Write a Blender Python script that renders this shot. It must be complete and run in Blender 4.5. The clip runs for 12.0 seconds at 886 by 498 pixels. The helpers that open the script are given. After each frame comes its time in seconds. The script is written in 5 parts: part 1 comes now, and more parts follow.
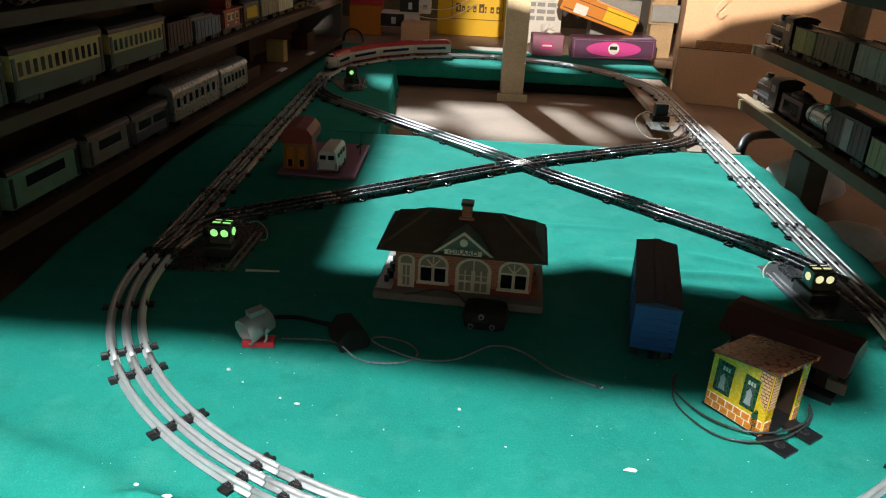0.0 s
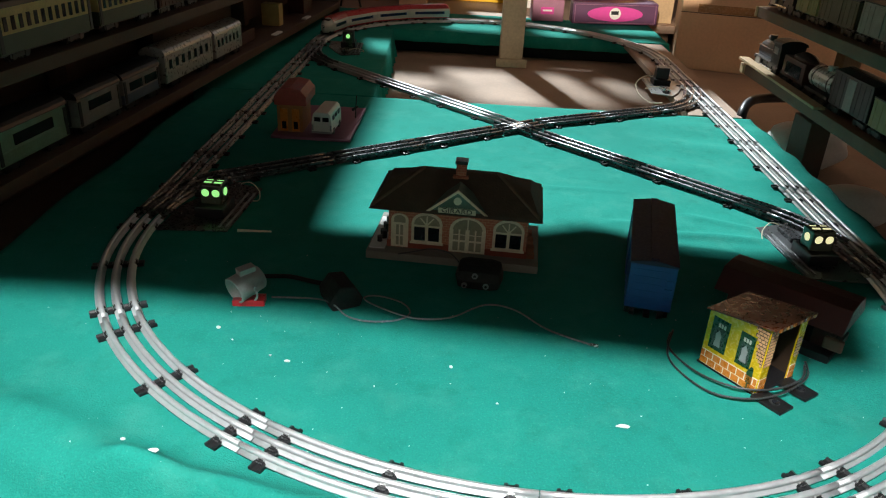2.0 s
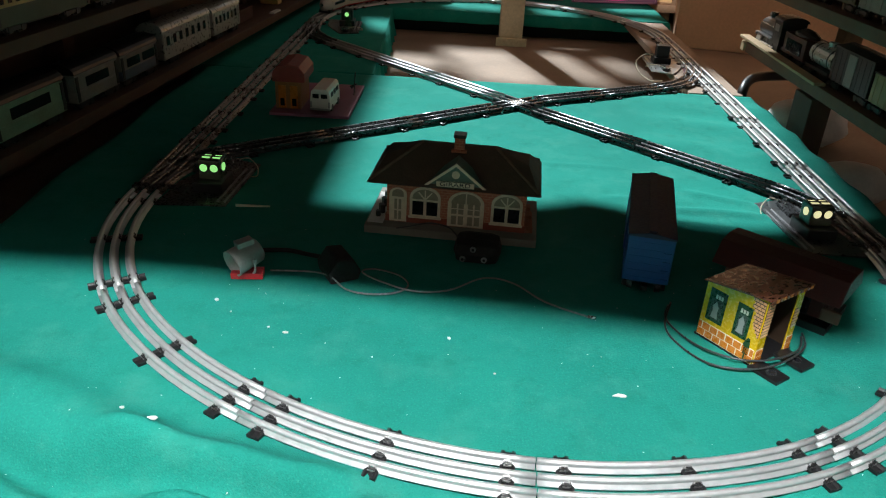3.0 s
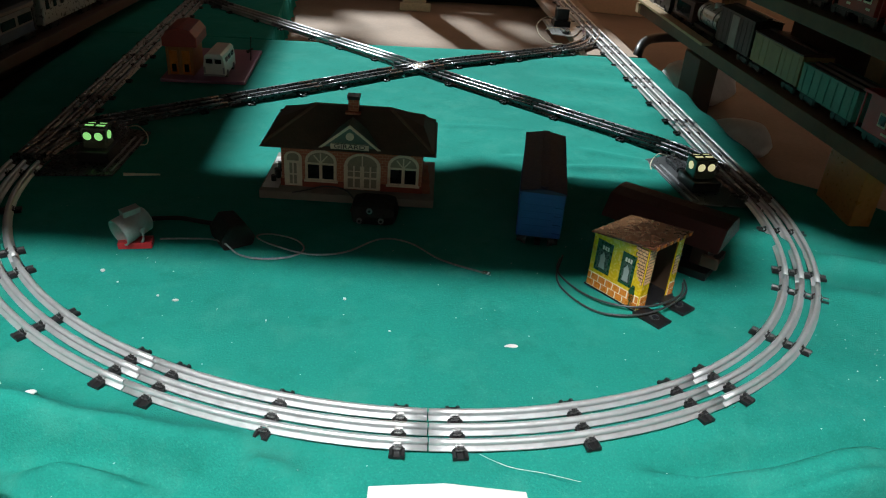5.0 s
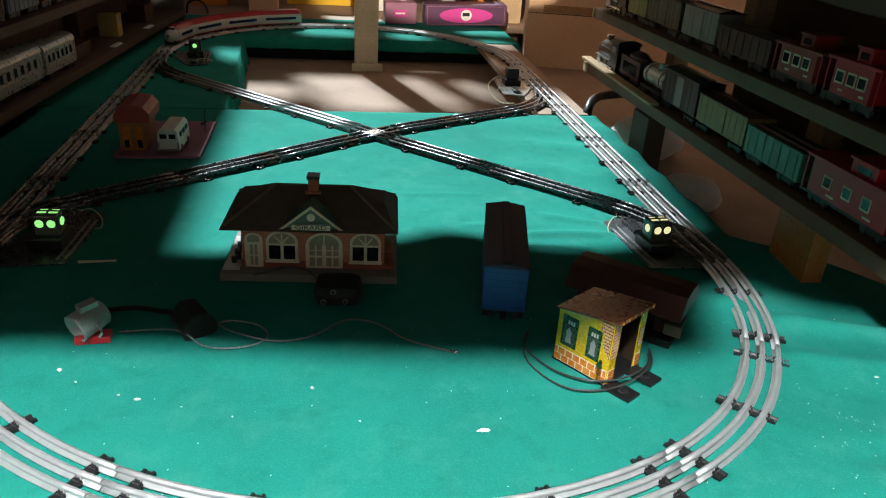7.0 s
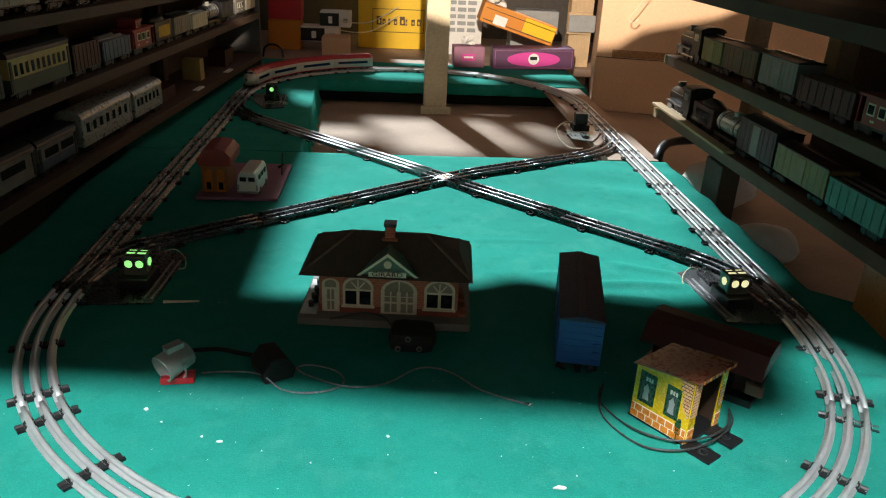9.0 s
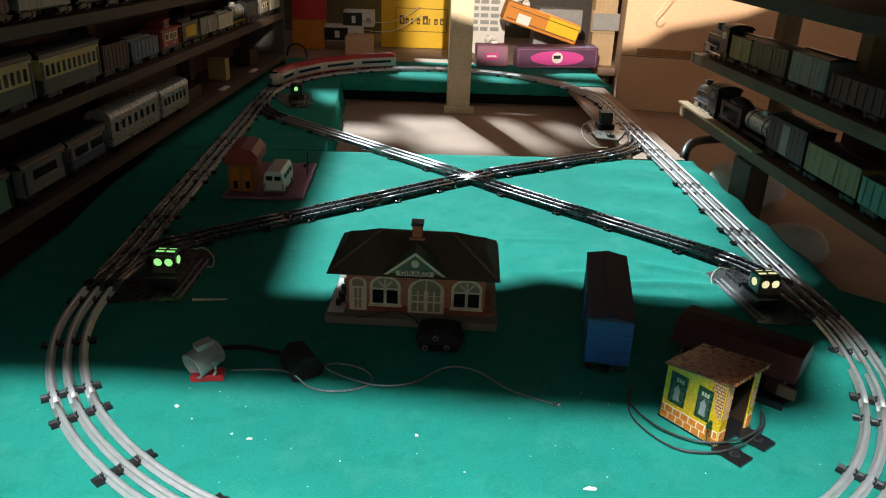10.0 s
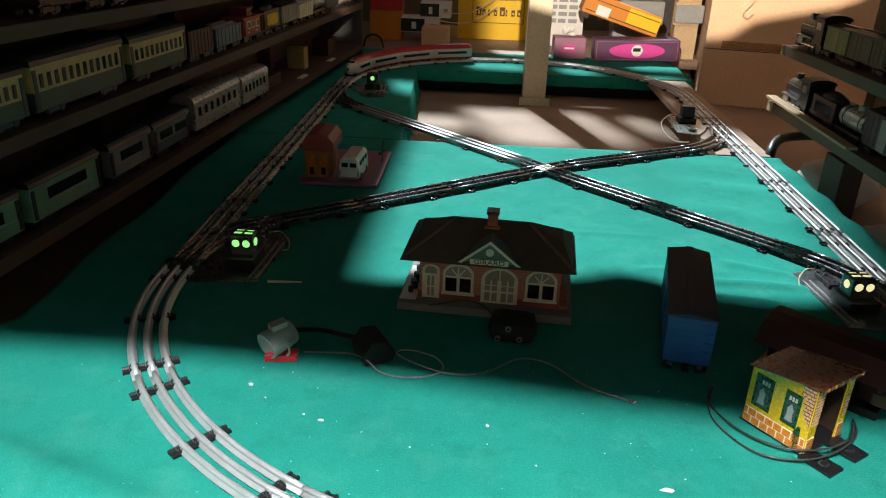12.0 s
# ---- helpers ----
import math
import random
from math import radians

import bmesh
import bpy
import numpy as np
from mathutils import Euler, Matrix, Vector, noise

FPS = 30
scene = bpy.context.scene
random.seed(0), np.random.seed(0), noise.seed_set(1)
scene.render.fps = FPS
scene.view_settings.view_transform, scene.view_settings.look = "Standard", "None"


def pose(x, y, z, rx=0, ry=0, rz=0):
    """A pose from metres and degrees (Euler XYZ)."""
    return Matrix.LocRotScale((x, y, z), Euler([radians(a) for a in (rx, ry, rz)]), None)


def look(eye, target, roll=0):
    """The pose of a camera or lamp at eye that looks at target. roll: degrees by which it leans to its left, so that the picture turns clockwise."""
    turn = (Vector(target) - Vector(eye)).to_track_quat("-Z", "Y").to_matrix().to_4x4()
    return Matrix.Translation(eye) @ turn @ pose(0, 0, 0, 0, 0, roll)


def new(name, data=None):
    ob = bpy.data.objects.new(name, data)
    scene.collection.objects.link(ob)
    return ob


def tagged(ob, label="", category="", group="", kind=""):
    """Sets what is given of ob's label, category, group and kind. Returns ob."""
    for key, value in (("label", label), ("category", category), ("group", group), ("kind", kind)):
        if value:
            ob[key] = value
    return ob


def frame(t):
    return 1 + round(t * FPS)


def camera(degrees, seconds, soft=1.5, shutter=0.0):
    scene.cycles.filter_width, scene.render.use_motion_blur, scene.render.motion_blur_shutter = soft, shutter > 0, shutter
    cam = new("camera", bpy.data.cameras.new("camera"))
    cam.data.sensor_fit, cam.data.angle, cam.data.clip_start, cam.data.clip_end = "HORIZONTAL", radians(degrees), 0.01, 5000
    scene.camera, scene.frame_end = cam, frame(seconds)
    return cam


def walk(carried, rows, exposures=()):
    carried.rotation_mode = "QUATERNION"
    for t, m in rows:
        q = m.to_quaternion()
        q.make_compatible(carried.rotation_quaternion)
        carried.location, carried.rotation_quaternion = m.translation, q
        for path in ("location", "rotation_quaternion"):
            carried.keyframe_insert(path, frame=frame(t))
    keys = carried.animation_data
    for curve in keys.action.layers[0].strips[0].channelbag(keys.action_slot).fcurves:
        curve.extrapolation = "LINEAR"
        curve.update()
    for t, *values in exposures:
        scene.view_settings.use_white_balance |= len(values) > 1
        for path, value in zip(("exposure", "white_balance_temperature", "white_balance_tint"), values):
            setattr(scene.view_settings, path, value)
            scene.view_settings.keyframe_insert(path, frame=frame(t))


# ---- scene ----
cam = camera(61.08, 12.0, soft=1.15)
# seconds, x, y, z, yaw, pitch, roll
ROWS = [
    (0, -0.0000, -0.0000, 0.4712, 1.0247, -24.3079, 3.0309),
    (0.5, 0.0048, -0.0017, 0.4654, 1.1141, -24.6066, 3.0010),
    (1, 0.0086, -0.0046, 0.4583, 1.0434, -25.2430, 3.0774),
    (1.5, 0.0101, 0.0044, 0.4522, 1.0363, -25.9625, 3.0704),
    (2, 0.0105, 0.0050, 0.4498, 1.0104, -26.3571, 3.0693),
    (2.5, 0.0125, 0.0033, 0.4443, 1.0384, -26.8074, 3.0515),
    (4.5, 0.0312, -0.0119, 0.4303, -2.2613, -29.5233, 3.8925),
    (5, 0.0432, -0.0097, 0.4311, -6.0093, -29.3980, 4.3468),
    (5.5, 0.0447, -0.0049, 0.4376, -8.6486, -29.0829, 4.5901),
    (6, 0.0431, 0.0015, 0.4473, -9.2820, -28.0183, 4.1455),
    (6.5, 0.0389, 0.0052, 0.4562, -9.3514, -26.9455, 3.6589),
    (7, 0.0346, 0.0101, 0.4664, -9.4095, -25.8955, 3.5542),
    (9, 0.0121, 0.0128, 0.4831, -4.4503, -23.4016, 2.7912),
    (9.5, 0.0075, 0.0141, 0.4837, -4.0095, -23.4720, 2.6477),
    (10, 0.0028, 0.0146, 0.4817, -2.7950, -23.5173, 2.3094),
    (10.5, 0.0017, 0.0223, 0.4768, -1.3928, -23.6222, 2.1062),
    (11, -0.0062, 0.0224, 0.4745, 0.3470, -23.7030, 2.1715),
    (11.5, -0.0063, 0.0230, 0.4700, 2.0165, -23.9113, 1.8924),
    (12, -0.0066, 0.0232, 0.4691, 2.7637, -24.1061, 1.9218),
]
walk(cam, [(t, pose(x, y, z, 90 + p, 0, w) @ pose(0, 0, 0, 0, 0, r)) for t, x, y, z, w, p, r in ROWS],
     [(0.0, 1.04), (2.5, 0.97), (4.5, 0.58), (5.5, 0.58), (6.5, 0.93), (7.0, 1.03), (12.0, 1.05)])

# ---- light: daylight from the back left through an added gapped wall, a bare bulb over the near end, an unseen work lamp above the added overhead board ----
world = bpy.data.worlds.new("room_air")
scene.world = world
world.use_nodes = True
world.node_tree.nodes["Background"].inputs[0].default_value = (1.0, 0.76, 0.80, 1)
world.node_tree.nodes["Background"].inputs[1].default_value = 0.038
AZ = Vector((-0.29, 0.957, 0)).normalized()
ELEV = radians(45)
SUNWAY = Vector((AZ.x * math.cos(ELEV), AZ.y * math.cos(ELEV), math.sin(ELEV)))
sun = bpy.data.lights.new("sun", "SUN")
sun.energy, sun.angle, sun.color = 4.3, radians(2.8), (0.87, 0.97, 1.0)
sunlight = new("sun", sun)
sunlight.matrix_world = look(SUNWAY * 8, (0, 0, 0))
bulb = bpy.data.lights.new("ceiling_bulb", "POINT")
bulb.energy, bulb.shadow_soft_size, bulb.color = 150, 0.05, (0.96, 1.0, 1.0)
new("ceiling_bulb", bulb).location = (-0.20, -0.45, 1.55)
lamp = bpy.data.lights.new("work_lamp", "POINT")
lamp.energy, lamp.shadow_soft_size, lamp.color = 112, 0.012, (1.0, 0.86, 0.70)
new("work_lamp", lamp).location = (0.10, 0.90, 0.80)


# ---- materials ----
def mat(name, color, rough=0.6, metal=0.0, scale=40, var=0.25, bump=0.0, fine=6.0, emit=None, coat=0.0, each=0.0):
    m = bpy.data.materials.new(name)
    m.use_nodes = True
    nt = m.node_tree
    b = nt.nodes["Principled BSDF"]
    b.inputs["Metallic"].default_value = metal
    b.inputs["Coat Weight"].default_value = coat
    co = nt.nodes.new("ShaderNodeTexCoord")
    n1 = nt.nodes.new("ShaderNodeTexNoise")
    n1.inputs["Scale"].default_value, n1.inputs["Detail"].default_value = scale, 5
    n2 = nt.nodes.new("ShaderNodeTexNoise")
    n2.inputs["Scale"].default_value, n2.inputs["Detail"].default_value = scale * fine, 4
    nt.links.new(co.outputs["Object"], n1.inputs["Vector"])
    nt.links.new(co.outputs["Object"], n2.inputs["Vector"])
    add = nt.nodes.new("ShaderNodeMath")
    add.operation = "ADD"
    nt.links.new(n1.outputs["Fac"], add.inputs[0])
    nt.links.new(n2.outputs["Fac"], add.inputs[1])
    last = add
    if each:
        info = nt.nodes.new("ShaderNodeObjectInfo")
        k = nt.nodes.new("ShaderNodeMath")
        k.operation = "MULTIPLY_ADD"
        nt.links.new(info.outputs["Random"], k.inputs[0])
        k.inputs[1].default_value = each
        nt.links.new(add.outputs[0], k.inputs[2])
        last = k
    ramp = nt.nodes.new("ShaderNodeMapRange")
    ramp.inputs[1].default_value, ramp.inputs[2].default_value = 0.6, 1.4
    ramp.inputs[3].default_value, ramp.inputs[4].default_value = 1 - var, 1 + var
    nt.links.new(last.outputs[0], ramp.inputs[0])
    mix = nt.nodes.new("ShaderNodeVectorMath")
    mix.operation = "SCALE"
    mix.inputs[0].default_value = color
    nt.links.new(ramp.outputs[0], mix.inputs["Scale"])
    nt.links.new(mix.outputs[0], b.inputs["Base Color"])
    rr = nt.nodes.new("ShaderNodeMapRange")
    rr.inputs[1].default_value, rr.inputs[2].default_value = 0.3, 0.7
    rr.inputs[3].default_value, rr.inputs[4].default_value = max(rough - 0.1, 0.03), min(rough + 0.1, 1)
    nt.links.new(n2.outputs["Fac"], rr.inputs[0])
    nt.links.new(rr.outputs[0], b.inputs["Roughness"])
    if bump:
        bp = nt.nodes.new("ShaderNodeBump")
        bp.inputs["Strength"].default_value, bp.inputs["Distance"].default_value = min(bump, 1), 0.002
        nt.links.new(n2.outputs["Fac"], bp.inputs["Height"])
        nt.links.new(bp.outputs[0], b.inputs["Normal"])
    if emit:
        b.inputs["Emission Color"].default_value = (*emit[:3], 1)
        b.inputs["Emission Strength"].default_value = emit[3]
    return m


def felt():
    """Dyed wool felt: mottled by handling, dusty in patches, with fine pale fibres."""
    m = mat("green_felt", (0.014, 0.235, 0.188), 0.95, 0, 5, 0.2, 0.4, 110)
    nt = m.node_tree
    b = nt.nodes["Principled BSDF"]
    b.inputs["Specular IOR Level"].default_value = 0.12
    src = b.inputs["Base Color"].links[0].from_socket
    co = nt.nodes.new("ShaderNodeTexCoord")
    def fleck(scale, lo, hi, top, detail=8):
        n = nt.nodes.new("ShaderNodeTexNoise")
        n.inputs["Scale"].default_value, n.inputs["Detail"].default_value, n.inputs["Roughness"].default_value = scale, detail, 0.68
        nt.links.new(co.outputs["Object"], n.inputs["Vector"])
        k = nt.nodes.new("ShaderNodeMapRange")
        k.inputs[1].default_value, k.inputs[2].default_value, k.inputs[3].default_value, k.inputs[4].default_value = lo, hi, 0, top
        nt.links.new(n.outputs["Fac"], k.inputs[0])
        return k.outputs[0]
    for sc, lo, hi, top, col in ((16, 0.50, 0.80, 0.34, (0.10, 0.36, 0.28)), (26, 0.52, 0.75, 0.55, (0.006, 0.155, 0.115)), (420, 0.56, 0.80, 0.55, (0.10, 0.42, 0.33)), (300, 0.58, 0.8, 0.6, (0.004, 0.12, 0.09))):
        mx = nt.nodes.new("ShaderNodeMix")
        mx.data_type = "RGBA"
        nt.links.new(fleck(sc, lo, hi, top), mx.inputs[0])
        nt.links.new(src, mx.inputs[6])
        mx.inputs[7].default_value = (*col, 1)
        src = mx.outputs[2]
    nt.links.new(src, b.inputs["Base Color"])
    return m


FELT = felt()
RAIL = mat("tinplate_rail", (0.70, 0.71, 0.72), 0.42, 0.66, 30, 0.12, 0.0)
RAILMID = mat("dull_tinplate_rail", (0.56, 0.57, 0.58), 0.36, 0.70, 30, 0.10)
# darker copy of the tinplate: the left side's shade put into the colour
RAILSHADE = mat("shaded_brown_rail", (0.22, 0.20, 0.185), 0.32, 0.8, 30, 0.15)
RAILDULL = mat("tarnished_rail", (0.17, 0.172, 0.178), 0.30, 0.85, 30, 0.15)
TIE = mat("black_tie", (0.014, 0.014, 0.015), 0.45, 0.2, 60, 0.3)
PIN = mat("bright_pin", (0.8, 0.8, 0.8), 0.25, 1.0)
PLY = mat("brown_board", (0.33, 0.235, 0.175), 0.8, 0, 9, 0.22, 0.2, 14)
WOOD = mat("raw_pine", (0.50, 0.36, 0.21), 0.7, 0, 14, 0.22, 0.2, 10)
WOODDK = mat("dark_shelf_wood", (0.09, 0.05, 0.035), 0.7, 0, 14, 0.3, 0.2, 10)
CARD = mat("cardboard", (0.74, 0.48, 0.30), 0.85, 0, 6, 0.12, 0.1, 20)
WALL = mat("basement_wall", (0.10, 0.085, 0.075), 0.9, 0, 3, 0.3, 0.3, 20)
PALEWALL = mat("pale_wall_paint", (0.14, 0.125, 0.11), 0.9, 0, 3, 0.1, 0.2, 20)
SHEDIN = mat("shed_inside", (0.05, 0.03, 0.018), 0.5, 0, 40, 0.2)
CABLE = mat("pale_grey_cable", (0.22, 0.23, 0.23), 0.22, 0, 60, 0.2)
WHITE = mat("white_enamel", (0.72, 0.72, 0.70), 0.4, 0, 40, 0.1)
CREAM = mat("cream_plastic", (0.60, 0.58, 0.50), 0.4, 0, 40, 0.1)
BLACK = mat("black_plastic", (0.010, 0.010, 0.011), 0.4, 0, 60, 0.3)
STEELDK = mat("dark_pressed_steel", (0.07, 0.07, 0.075), 0.3, 0.6, 40, 0.25)
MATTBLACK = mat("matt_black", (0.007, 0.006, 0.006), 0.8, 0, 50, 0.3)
STEEL = mat("grey_steel", (0.32, 0.32, 0.33), 0.35, 0.8, 40, 0.2)
GREYPL = mat("grey_plastic", (0.30, 0.31, 0.31), 0.5, 0, 40, 0.15)
RED = mat("red_plastic", (0.55, 0.03, 0.04), 0.35, 0, 40, 0.15)
REDROOF = mat("train_red", (0.40, 0.022, 0.030), 0.3, 0, 40, 0.12, coat=0.2)
SILVER = mat("train_silver", (0.52, 0.51, 0.47), 0.42, 0.25, 8, 0.04)
BLUE = mat("boxcar_blue", (0.012, 0.070, 0.28), 0.45, 0, 50, 0.2)
BLUEDK = mat("boxcar_roof", (0.009, 0.015, 0.052), 0.65, 0, 50, 0.3)
WINDARK = mat("dark_window", (0.012, 0.013, 0.016), 0.15, 0, 20, 0.2)
BRICK = mat("station_brick", (0.30, 0.105, 0.055), 0.7, 0, 60, 0.2, 0.1)
ROOF = mat("station_roof", (0.085, 0.060, 0.042), 0.8, 0, 60, 0.25, 0.3)
ROOFRIB = mat("roof_rib", (0.16, 0.11, 0.07), 0.8, 0, 60, 0.25)
PALE = mat("pale_trim", (0.72, 0.64, 0.48), 0.6, 0, 60, 0.15)
YELLOW = mat("litho_yellow", (0.66, 0.43, 0.012), 0.25, 0, 50, 0.16, coat=0.5)
ORANGE = mat("litho_orange", (0.60, 0.19, 0.02), 0.3, 0, 50, 0.15, coat=0.4)
SHEDROOF = mat("shed_roof", (0.17, 0.045, 0.020), 0.3, 0, 30, 0.10, coat=0.4)
DKGREEN = mat("litho_dark_green", (0.012, 0.05, 0.02), 0.3, 0, 50, 0.2)
MAROON = mat("maroon_plastic", (0.055, 0.011, 0.010), 0.45, 0, 50, 0.25)
GLOWG = mat("green_lens", (0.3, 0.9, 0.3), 0.3, 0, 90, 0.1, emit=(0.40, 1.0, 0.30, 0.42))
GLOWY = mat("yellow_lens", (0.9, 0.85, 0.5), 0.3, 0, 90, 0.1, emit=(0.95, 0.88, 0.48, 0.42))
BOXY = mat("yellow_box", (0.80, 0.50, 0.01), 0.55, 0, 12, 0.06)
BOXO = mat("orange_box", (0.62, 0.22, 0.02), 0.6, 0, 12, 0.08)
PURPLE = mat("purple_box", (0.10, 0.035, 0.09), 0.5, 0, 12, 0.1)
MAGENTA = mat("magenta_oval", (0.62, 0.05, 0.30), 0.5, 0, 12, 0.1)
PAPER = mat("white_paper", (0.75, 0.73, 0.70), 0.8, 0, 30, 0.1)
NAVY = mat("navy_band", (0.015, 0.03, 0.12), 0.25, 0, 40, 0.15)
PLATFORM = mat("station_platform", (0.20, 0.19, 0.16), 0.75, 0, 60, 0.15)
BRICKDK = mat("dark_brick", (0.26, 0.055, 0.03), 0.7, 0, 60, 0.2)
GABLE = mat("gable_green", (0.10, 0.17, 0.13), 0.6, 0, 60, 0.15)
TRIMDK = mat("shaded_trim", (0.28, 0.25, 0.17), 0.6, 0, 60, 0.2)
TINGREEN = mat("tin_pale_green", (0.19, 0.30, 0.20), 0.4, 0.1, 50, 0.2)
TINGRN2 = mat("tin_olive_green", (0.040, 0.065, 0.034), 0.4, 0.1, 50, 0.2)
TINYEL = mat("tin_yellow", (0.52, 0.37, 0.14), 0.4, 0.1, 50, 0.2)
SHELFGREY = mat("worn_grey_tin", (0.24, 0.225, 0.205), 0.4, 0.2, 50, 0.25)
SHELFBLUE = mat("worn_blue_tin", (0.08, 0.11, 0.16), 0.4, 0.1, 50, 0.25)
SHELFSILV = mat("worn_silver_tin", (0.46, 0.45, 0.42), 0.32, 0.5, 25, 0.08)
SHELFRED = mat("worn_red_tin", (0.32, 0.045, 0.035), 0.45, 0, 50, 0.25)
SHELFYEL = mat("worn_yellow_tin", (0.27, 0.21, 0.08), 0.45, 0, 50, 0.25)
SHELFTEAL = mat("worn_teal_tin", (0.07, 0.26, 0.19), 0.45, 0, 50, 0.25)
OLIVE = mat("worn_olive_tin", (0.075, 0.055, 0.030), 0.45, 0, 50, 0.25)
REDCAB = mat("caboose_red", (0.44, 0.016, 0.026), 0.4, 0, 50, 0.15)
HOUSEOR = mat("house_orange", (0.34, 0.14, 0.04), 0.5, 0, 50, 0.2)
VANWHITE = mat("van_white", (0.74, 0.73, 0.66), 0.35, 0, 50, 0.08)
FLOODGREY = mat("lamp_grey", (0.34, 0.34, 0.33), 0.45, 0, 50, 0.15)
BRICKJOINT = mat("printed_joint", (0.035, 0.015, 0.008), 0.35, 0, 50, 0.2)
BRICKLT = mat("printed_brick", (0.62, 0.33, 0.17), 0.35, 0, 50, 0.2, each=0.5)
def brick_print(name, a, b, mortar, sc):
    m = mat(name, a, 0.7, 0, 60, 0.2)
    nt = m.node_tree
    br = nt.nodes.new("ShaderNodeTexBrick")
    br.inputs["Color1"].default_value, br.inputs["Color2"].default_value, br.inputs["Mortar"].default_value = (*a, 1), (*b, 1), (*mortar, 1)
    br.inputs["Scale"].default_value, br.inputs["Mortar Size"].default_value = sc, 0.022
    co = nt.nodes.new("ShaderNodeTexCoord")
    sx, cx = nt.nodes.new("ShaderNodeSeparateXYZ"), nt.nodes.new("ShaderNodeCombineXYZ")
    add = nt.nodes.new("ShaderNodeMath")
    nt.links.new(co.outputs["Object"], sx.inputs[0])
    nt.links.new(sx.outputs[0], add.inputs[0])
    nt.links.new(sx.outputs[1], add.inputs[1])
    nt.links.new(add.outputs[0], cx.inputs[0])
    nt.links.new(sx.outputs[2], cx.inputs[1])
    nt.links.new(cx.outputs[0], br.inputs["Vector"])
    nt.links.new(br.outputs["Color"], nt.nodes["Principled BSDF"].inputs["Base Color"])
    return m


STBRICK = brick_print("station_brickwork", (0.46, 0.145, 0.075), (0.37, 0.11, 0.06), (0.52, 0.27, 0.16), 70)
POSTPAINT = mat("cream_post_paint", (0.60, 0.50, 0.34), 0.6, 0, 16, 0.18, 0.2, 8)
WOODMID = mat("brown_shelf_wood", (0.15, 0.09, 0.055), 0.7, 0, 14, 0.3, 0.2, 10)
BORDER = mat("dark_print", (0.10, 0.045, 0.012), 0.6, 0, 40, 0.1)
PINKDK = mat("dusty_pink", (0.30, 0.13, 0.20), 0.6, 0, 20, 0.15)
TAPE = mat("packing_tape", (0.40, 0.21, 0.09), 0.25, 0, 30, 0.15)
# brownish pine with the train headlamp's orange glow put into its colour
PINEGLOW = mat("orange_glow_pine", (0.46, 0.19, 0.05), 0.35, 0, 14, 0.22, 0.15, 10, coat=0.3)
POSTER = mat("poster_print", (0.045, 0.065, 0.055), 0.3, 0, 240, 0.8, fine=3.0)
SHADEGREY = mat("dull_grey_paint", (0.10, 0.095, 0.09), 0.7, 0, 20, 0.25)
LANTERN = mat("smoked_lantern", (0.10, 0.105, 0.075), 0.2, 0, 60, 0.2, coat=0.4)
PLATE = mat("worn_steel_plate", (0.12, 0.125, 0.13), 0.34, 0.6, 35, 0.2)
FLECKED = mat("light_metal_plate", (0.36, 0.37, 0.37), 0.4, 0.5, 35, 0.15)
WIRE = mat("grey_wire", (0.035, 0.037, 0.037), 0.35, 0, 60, 0.2)


# ---- mesh helpers ----
def box(bm, x0, x1, y0, y1, z0, z1, m=None):
    vs = [bm.verts.new((x, y, z)) for x in (x0, x1) for y in (y0, y1) for z in (z0, z1)]
    for a in ((0, 1, 3, 2), (4, 6, 7, 5), (0, 4, 5, 1), (2, 3, 7, 6), (0, 2, 6, 4), (1, 5, 7, 3)):
        bm.faces.new([vs[i] for i in a])
    if m is not None:
        bmesh.ops.transform(bm, matrix=m, verts=vs)
    return vs


def prism(bm, profile, y0, y1, axis="y", m=None):
    """A profile of (u, z) pairs, pulled from y0 to y1 along an axis."""
    def put(u, w, s):
        return (u, s, w) if axis == "y" else (s, u, w) if axis == "x" else (u, w, s)
    a = [bm.verts.new(put(u, w, y0)) for u, w in profile]
    b = [bm.verts.new(put(u, w, y1)) for u, w in profile]
    n = len(profile)
    bm.faces.new(a), bm.faces.new(b[::-1])
    for i in range(n):
        bm.faces.new((a[i], b[i], b[(i + 1) % n], a[(i + 1) % n]))
    if m is not None:
        bmesh.ops.transform(bm, matrix=m, verts=a + b)
    return a + b


def cyl(bm, p, q, r0, r1=None, n=14, cap=True):
    p, q = Vector(p), Vector(q)
    r1 = r0 if r1 is None else r1
    t = (q - p).to_track_quat("Z", "Y").to_matrix()
    ring = [[bm.verts.new(c + t @ Vector((r * math.cos(2 * math.pi * i / n), r * math.sin(2 * math.pi * i / n), 0))) for i in range(n)] for c, r in ((p, r0), (q, r1))]
    for i in range(n):
        bm.faces.new((ring[0][i], ring[0][(i + 1) % n], ring[1][(i + 1) % n], ring[1][i]))
    if cap:
        bm.faces.new(ring[0][::-1]), bm.faces.new(ring[1])


